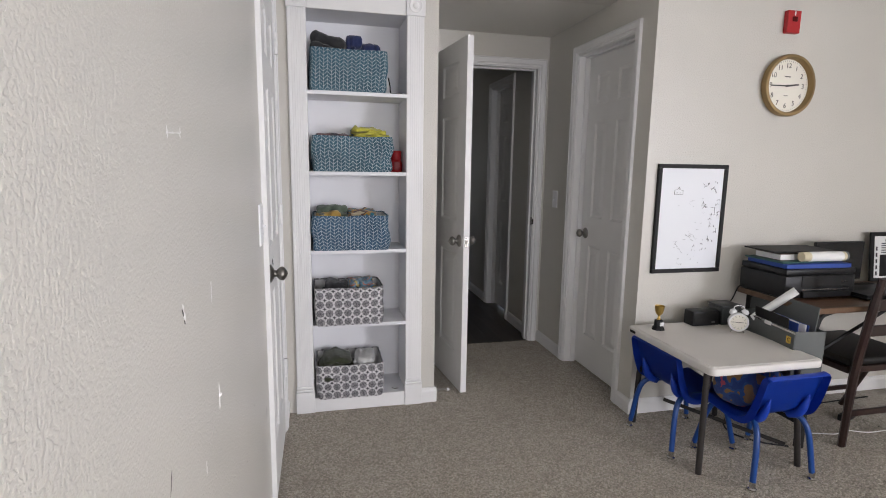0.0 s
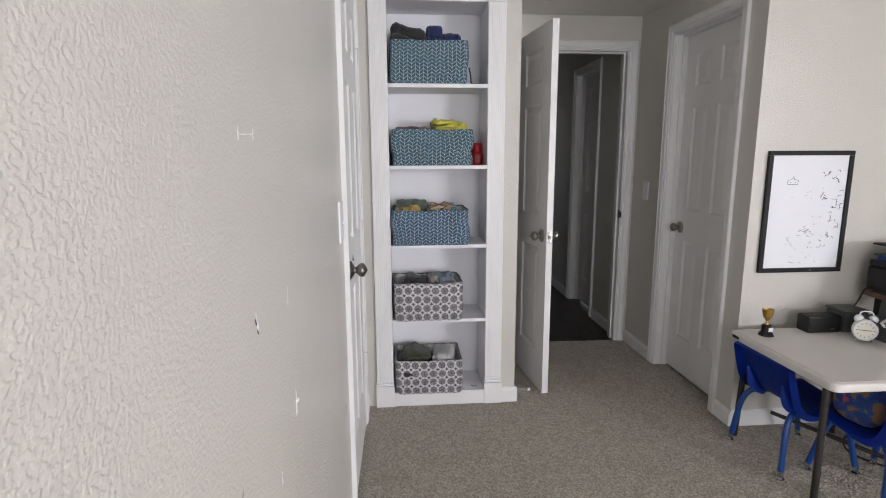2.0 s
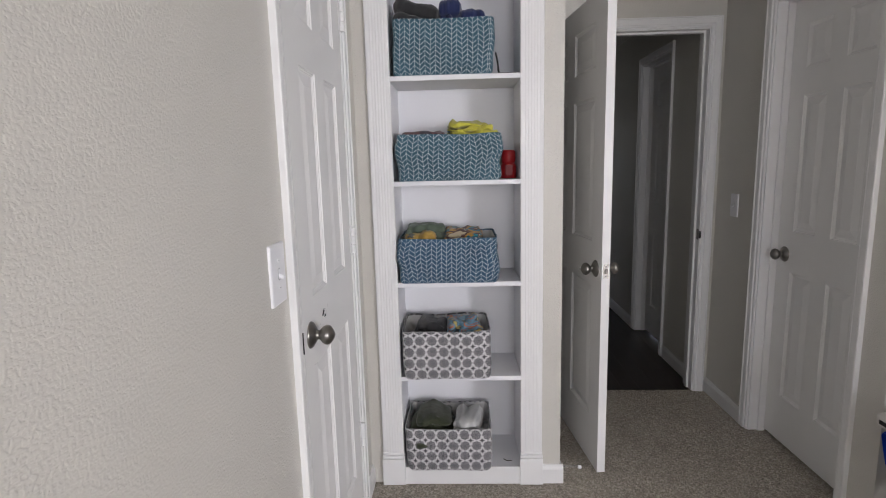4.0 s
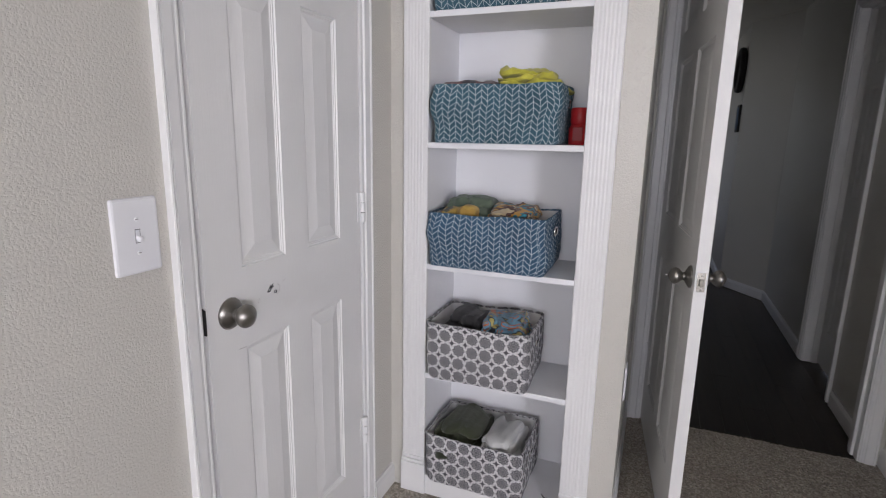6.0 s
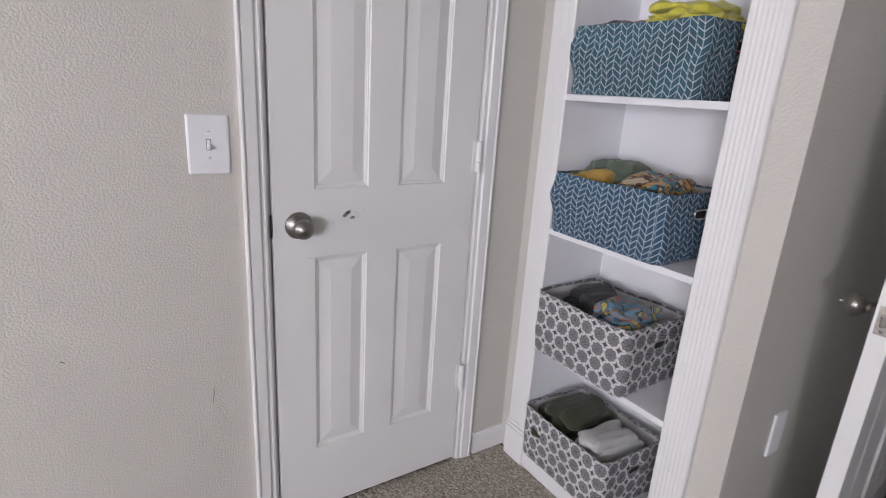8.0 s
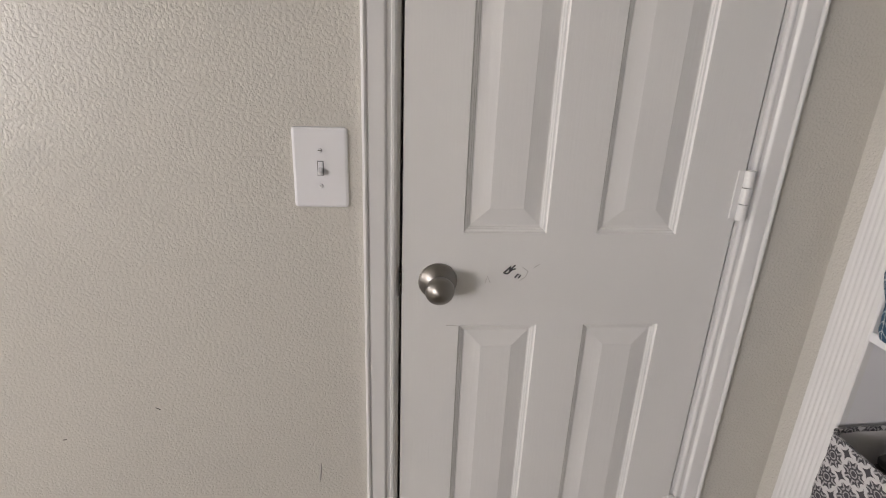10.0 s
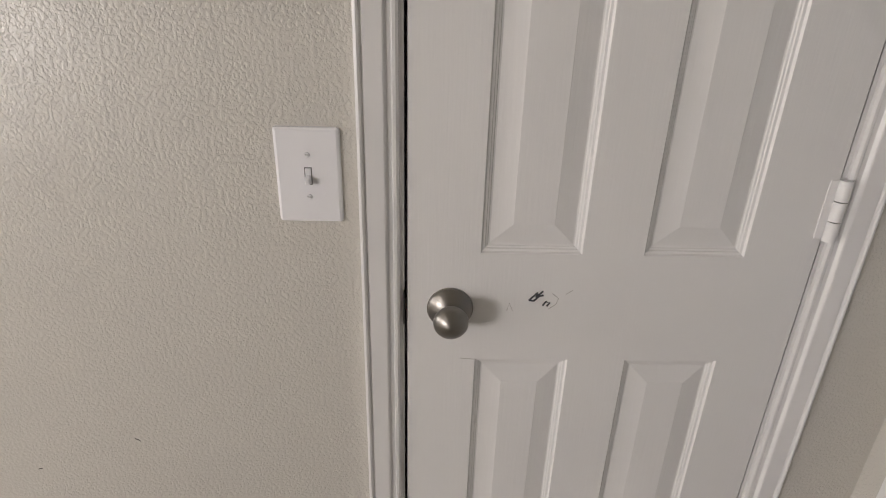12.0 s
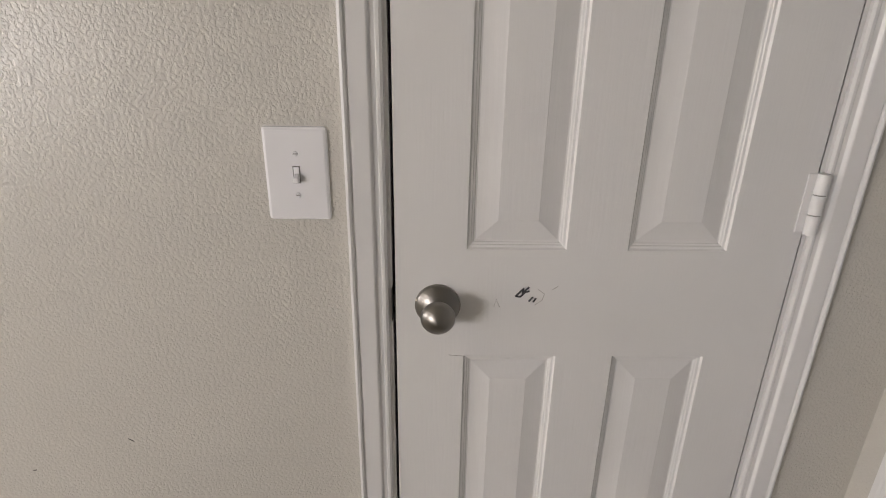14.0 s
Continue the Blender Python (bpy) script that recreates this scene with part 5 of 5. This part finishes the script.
part("dial", lathe([(0.0, 0.0135), (0.0425, 0.0135), (0.0425, 0.0122)], 40), CREAM, ac)
for n in range(12):
    part("hour_mark", boxed(-0.0012, 0.031, 0.0136, 0.0012, 0.038, 0.0142, 0, pose(0, 0, 0, 0, 0, 30 * n)), DIALINK, ac)
part("hand", boxed(-0.0014, -0.006, 0.0145, 0.0014, 0.032, 0.0152, 0, pose(0, 0, 0, 0, 0, 88)), DIALINK, ac)
part("hand", boxed(-0.0016, -0.006, 0.0154, 0.0016, 0.024, 0.0161, 0, pose(0, 0, 0, 0, 0, -88)), DIALINK, ac)
for sx in (-1, 1):
    part("bell", lathe([(0.0, 0.022), (0.008, 0.021), (0.017, 0.014), (0.021, 0.0), (0.0, 0.0)], 20, pose(sx * 0.028, 0.052, 0, -90, 0, 0) @ pose(0, 0, 0, 0, sx * 28, 0)), PLATE, ac, "", True)
    part("foot", tube([(sx * 0.025, -0.046, 0), (sx * 0.034, -0.061, 0)], 0.003, 8), STEEL, ac)
part("carry_handle", tube(smooth_path([(-0.028, 0.072, 0), (-0.022, 0.088, 0), (0, 0.094, 0), (0.022, 0.088, 0), (0.028, 0.072, 0)], 4), 0.003, 8), PLATE, ac, "", True)

# ---- desk and its things ----
DZ = 0.712
desk = thing("desk", "walnut-topped folding desk with black metal legs", "desk")
part("desktop", boxed(2.225, 2.385, DZ - 0.028, 3.55, 2.86, DZ, 0.004), DESKWOOD, desk)
for x in (2.275, 3.49):
    for y in (2.43, 2.81):
        part("leg", boxed(x - 0.016, y - 0.016, 0, x + 0.016, y + 0.016, DZ - 0.0285, 0.003), BLACKMATTE, desk)
    part("foot_rail", boxed(x - 0.013, 2.447, 0.115, x + 0.013, 2.793, 0.145, 0.003), BLACKMATTE, desk)
for x0, x1 in ((2.29, 2.72), (3.47, 3.05)):
    part("brace", tube([(x0, 2.43, 0.47), (x1, 2.43, DZ - 0.03)], 0.008, 8), BLACKMATTE, desk)
    part("gusset", tube(smooth_path([(x0, 2.43, 0.60), (x0 + (x1 - x0) * 0.06, 2.43, 0.66), (x0 + (x1 - x0) * 0.22, 2.43, DZ - 0.03)], 4), 0.012, 8), BLACKMATTE, desk)
part("long_rail", tube([(2.28, 2.80, 0.30), (3.49, 2.80, 0.30)], 0.009, 8), BLACKMATTE, desk)
part("tray_rail", boxed(2.13, 2.44, 0.344, 2.259, 2.64, 0.352), BLACKMATTE, desk)

fbox = thing("file_box", "grey plastic file box, lid open, full of folders", "file box", pose(2.19, 2.535, 0.354, 0, 0, -9))
bw, bl, bh = 0.075, 0.20, 0.268
for x0, y0, x1, y1 in ((-bw, -bl, -bw + 0.004, bl), (bw - 0.004, -bl, bw, bl), (-bw + 0.004, -bl, bw - 0.004, -bl + 0.004), (-bw + 0.004, bl - 0.004, bw - 0.004, bl)):
    part("side", boxed(x0 + 0.0002, y0 + 0.0002, 0, x1 - 0.0002, y1 - 0.0002, bh, 0.0015), GREYBOX, fbox)
part("base", boxed(-bw + 0.005, -bl + 0.005, 0.001, bw - 0.005, bl - 0.005, 0.006), GREYBOX, fbox)
part("rim", boxed(-bw - 0.004, -bl - 0.003, bh - 0.012, -bw - 0.0003, bl + 0.003, bh - 0.002, 0.001), STEEL, fbox, "metal rim")
for y in (-0.05, 0.12):
    part("label_tab", boxed(-bw - 0.0062, y, bh - 0.016, -bw - 0.0042, y + 0.045, bh + 0.002), PAPER, fbox)
st = part("sticker", boxed(-bw - 0.0012, -bl + 0.02, 0.205, -bw - 0.0002, -bl + 0.048, 0.238), YELLOW, fbox, "yellow square sticker")
text_mesh("C", 0.024, pose(-bw - 0.0016, -bl + 0.034, 0.2215, 90, 0, -90), BLACKPL, fbox, "sticker_letter")
lid = part("lid", boxed(0.004, -0.205, 0.0, 0.010, 0.215, 0.125, 0.002, pose(0.02, 0.03, bh - 0.02, 0, 6, 4)), GREYBOX, fbox, "grey open lid")
for k, (mt, y0, y1, z) in enumerate(((BLACKMATTE, -0.15, 0.08, 0.32), (BLUEPAPER, -0.17, 0.02, 0.298), (PAPER, -0.18, 0.04, 0.292), (BLUEPAPER, -0.16, 0.06, 0.285), (PAPER, -0.1, 0.15, 0.28))):
    part("folder", boxed(-0.052 + 0.016 * k, y0, 0.02, -0.049 + 0.016 * k, y1, z, 0.0, pose(0, 0, 0, 0, 3 * k - 4, 0)), mt, fbox, "loose folder")
rollp = thing("paper_roll", "rolled sheet of white paper leaning out of the file box", "paper", pose(2.135, 2.64, 0.60))
rollm = Vector((0.115, -0.12, 0.165)).to_track_quat("Z", "Y").to_matrix().to_4x4()
part("sheet", lathe([(0.017, 0.0), (0.019, 0.0), (0.020, 0.235), (0.018, 0.235), (0.017, 0.0)], 24, rollm), PAPER, rollp, "", True)
part("inner_turn", lathe([(0.008, 0.0), (0.010, 0.0), (0.011, 0.232), (0.009, 0.232), (0.008, 0.0)], 20, rollm), PAPER, rollp, "", True)

pr = thing("printer", "black inkjet printer on the desk", "printer", pose(2.435, 2.70, DZ))
part("body", boxed(-0.215, -0.145, 0.004, 0.215, 0.145, 0.118, 0.010), BLACKPL, pr, "", True)
part("scanner_lid", boxed(-0.213, -0.143, 0.1185, 0.213, 0.143, 0.150, 0.008), BLACKPL, pr, "", True)
part("control_panel", boxed(-0.12, -0.149, 0.060, 0.19, -0.1445, 0.112, 0.002), BLACKMATTE, pr)
part("tray_slot", boxed(-0.12, -0.150, 0.044, 0.17, -0.1455, 0.050), STEEL, pr, "thin silver trim line")
part("output_tray", boxed(-0.12, -0.165, 0.010, 0.17, -0.146, 0.040, 0.003), BLACKPL, pr)
part("button_row", boxed(0.12, -0.1505, 0.082, 0.155, -0.1495, 0.087), STEEL, pr)
for x in (-0.19, 0.19):
    part("foot", boxed(x - 0.015, -0.12, 0.0, x + 0.015, 0.12, 0.005), BLACKMATTE, pr)
part("power_cord", tube(smooth_path([(-0.21, 0.10, 0.02), (-0.235, 0.12, 0.01), (-0.26, 0.13, -0.06), (-0.30, 0.14, -0.12), (-0.33, 0.142, -0.195)], 5), 0.0035, 6), BLACKMATTE, pr, "black power cord", True)


def slab(name, label, cat, x0, y0, x1, y1, z0, z1, material, rot=0.0, page=None):
    t = thing(name, label, cat, pose((x0 + x1) / 2, (y0 + y1) / 2, z0, 0, 0, rot))
    w, d, h = (x1 - x0) / 2, (y1 - y0) / 2, z1 - z0
    if page:
        part("cover", boxed(-w, -d, 0, w, d, 0.002), material, t)
        part("pages", boxed(-w + 0.004, -d + 0.003, 0.0022, w - 0.004, d - 0.003, h - 0.0022), page, t, "white page block")
        part("cover", boxed(-w, -d, h - 0.002, w, d, h), material, t)
    else:
        part("body", boxed(-w, -d, 0, w, d, h, min(0.003, h / 3)), material, t)
    return t


PZ = DZ + 0.1502
GREENC = paint("green_folder_card", (0.03, 0.10, 0.09), 0.6)
slab("binder", "blue ring binder on the printer", "binder", 2.24, 2.565, 2.62, 2.82, PZ, PZ + 0.022, BLUEPAPER, -2)
slab("folder", "dark green card folder on the printer", "folder", 2.225, 2.60, 2.55, 2.83, PZ + 0.0223, PZ + 0.030, GREENC, 3)
tubep = thing("poster_tube", "cream cardboard tube with a printed label", "tube", pose(2.36, 2.595, PZ + 0.0555))
part("tube_body", lathe([(0.0, -0.02), (0.024, -0.02), (0.024, 0.235), (0.0, 0.235)], 24, pose(0, 0, 0, 0, 90, -3)), paint("cream_card", (0.62, 0.55, 0.38), 0.7), tubep, "", True)
part("wrapper", lathe([(0.0246, 0.02), (0.0246, 0.21)], 24, pose(0, 0, 0, 0, 90, -3)), PAPER, tubep, "white wrapper", True)
part("end_cap", lathe([(0.0255, 0.225), (0.0255, 0.238), (0.0, 0.239)], 24, pose(0, 0, 0, 0, 90, -3)), GREYBOX, tubep, "", True)
part("barcode", boxed(0.15, -0.0258, -0.008, 0.18, -0.0242, 0.008), SCRATCH, tubep)
slab("book", "thick paperback with a pale spine on the printer", "book", 2.26, 2.64, 2.42, 2.80, PZ + 0.0303, PZ + 0.062, paint("brown_cover", (0.12, 0.08, 0.06), 0.5), 0, PAPER)
slab("paper_stack", "stack of white papers on the printer", "papers", 2.40, 2.625, 2.56, 2.80, PZ + 0.0303, PZ + 0.070, PAPER, 0)
slab("clipboard", "black clipboard lying on top of the books", "clipboard", 2.22, 2.63, 2.60, 2.83, PZ + 0.0703, PZ + 0.078, BLACKMATTE, -3)
mon = thing("monitor", "black flat screen standing on the desk", "monitor", pose(2.815, 2.80, DZ))
part("screen_case", boxed(-0.165, -0.010, 0.03, 0.165, 0.012, 0.245, 0.004), BLACKPL, mon)
part("screen", boxed(-0.157, -0.0125, 0.038, 0.157, -0.0102, 0.237), paint("dark_screen_glass", (0.01, 0.01, 0.011), 0.12), mon, "dark screen")
part("stand", boxed(-0.04, -0.03, 0, 0.04, 0.03, 0.0298, 0.004), BLACKPL, mon)
lap = thing("laptop", "closed black laptop on the desk", "laptop", pose(2.80, 2.57, DZ, 0, 0, -3))
part("base", boxed(-0.17, -0.11, 0.003, 0.17, 0.11, 0.018, 0.004), BLACKPL, lap, "", True)
part("lid", boxed(-0.169, -0.109, 0.0185, 0.169, 0.109, 0.028, 0.003), BLACKPL, lap, "", True)
slab("tablet", "thin black tablet case on the desk", "tablet", 2.68, 2.655, 3.02, 2.78, DZ + 0.0002, DZ + 0.014, BLACKMATTE, -2)
post = thing("framed_poster", "black framed sheet with printed lines leaning on the wall", "poster", pose(3.26, 2.845, DZ, -6, 0, 0))
part("frame", boxed(-0.15, -0.014, 0, 0.15, 0, 0.285, 0.003), BLACKMATTE, post)
part("sheet", boxed(-0.128, -0.0165, 0.02, 0.128, -0.0142, 0.262), PAPER, post)
part("dark_panel", boxed(-0.09, -0.0172, 0.03, 0.11, -0.0168, 0.155), BLACKPL, post)
for k in range(5):
    part("text_bar", boxed(-0.12, -0.0172, 0.035 + 0.036 * k, -0.108, -0.0168, 0.058 + 0.036 * k), INK, post)
    part("text_bar", boxed(-0.08, -0.0172, 0.165 + 0.013 * k, 0.03 + 0.012 * (k % 3), -0.0168, 0.171 + 0.013 * k), INK, post)
part("round_mark", lathe([(0.0, 0.001), (0.022, 0.001), (0.022, 0.0)], 20, pose(-0.03, -0.0168, 0.238, 90, 0, 0)), INK, post)

# dark folding chair at the desk
wc = thing("folding_chair", "dark cherry wooden folding chair with a black padded seat", "chair")
for x in (2.50, 2.93):
    part("back_post", tube(smooth_path([(x, 2.395, 0.0), (x + 0.002, 2.385, 0.35), (x + 0.002, 2.355, 0.60), (x + 0.002, 2.315, 0.86)], 4), [0.021] * 3 + [0.024] * 8 + [0.020] * 2, 8, flat=0.75), CHAIRWOOD, wc)
    part("front_leg", tube([(x + 0.025, 2.78, 0.0), (x + 0.025, 2.60, 0.40)], 0.015, 8), CHAIRWOOD, wc)
for z, y in ((0.73, 2.332), (0.60, 2.352)):
    part("back_slat", boxed(2.517, y - 0.008, z - 0.026, 2.915, y + 0.008, z + 0.026, 0.004), CHAIRWOOD, wc)
part("stretcher", boxed(2.517, 2.385, 0.155, 2.915, 2.40, 0.185, 0.003), CHAIRWOOD, wc)
part("stretcher", boxed(2.54, 2.72, 0.12, 2.945, 2.735, 0.145, 0.003), CHAIRWOOD, wc)
part("seat_frame", boxed(2.488, 2.405, 0.370, 2.945, 2.82, 0.403, 0.006), CHAIRWOOD, wc)
bm = boxed(2.490, 2.408, 0.4035, 2.943, 2.818, 0.442, 0.016, seg=4)
part("seat_pad", bm, VINYL, wc, "black padded seat", True)

# cables on the carpet
for nm, lb, pts, r, mt in (
    ("power_cable", "black cable on the carpet under the table", [(2.20, 2.80, 0.006), (2.08, 2.70, 0.006), (2.05, 2.60, 0.006), (2.12, 2.50, 0.006), (2.226, 2.437, 0.006)], 0.004, BLACKMATTE),
    ("power_cable", "black cable along the wall under the desk", [(2.2, 2.82, 0.006), (2.45, 2.79, 0.006), (2.75, 2.80, 0.006), (3.2, 2.82, 0.006)], 0.004, BLACKMATTE),
    ("charger_cable", "thin white charger cable on the carpet", [(2.42, 2.53, 0.005), (2.497, 2.512, 0.005), (2.58, 2.49, 0.005), (2.66, 2.512, 0.005), (2.76, 2.47, 0.005), (2.875, 2.467, 0.005), (3.0, 2.45, 0.005)], 0.0025, PAPER),
):
    tagged(part(nm, tube(smooth_path(pts, 8), r, 6), mt, None, "", True), lb, "cable")
stripm = thing("power_strip", "black plug block on the carpet under the desk", "power strip", pose(2.80, 2.62, 0, 0, 0, 20))
part("body", boxed(-0.06, -0.022, 0.0, 0.06, 0.022, 0.035, 0.006), BLACKPL, stripm, "", True)
part("switch", boxed(0.035, -0.008, 0.0352, 0.05, 0.008, 0.038), REDPL, stripm)

# hall planks
for i in range(22):
    x = -0.60 + i * 0.105
    y, k = 4.223 - (i * 0.37) % 1.1, 0
    while y < 10.2:
        y0, y1 = max(4.223, y), min(10.2, y + 1.1)
        if y1 - y0 > 0.02 and x < 1.75:
            part("plank", boxed(x + 0.0002, y0 + 0.0003, -0.0218, x + 0.1048, y1 - 0.0003, -0.008, 0.0006, seg=1), HALLWOOD, hall_floor)
        y += 1.1
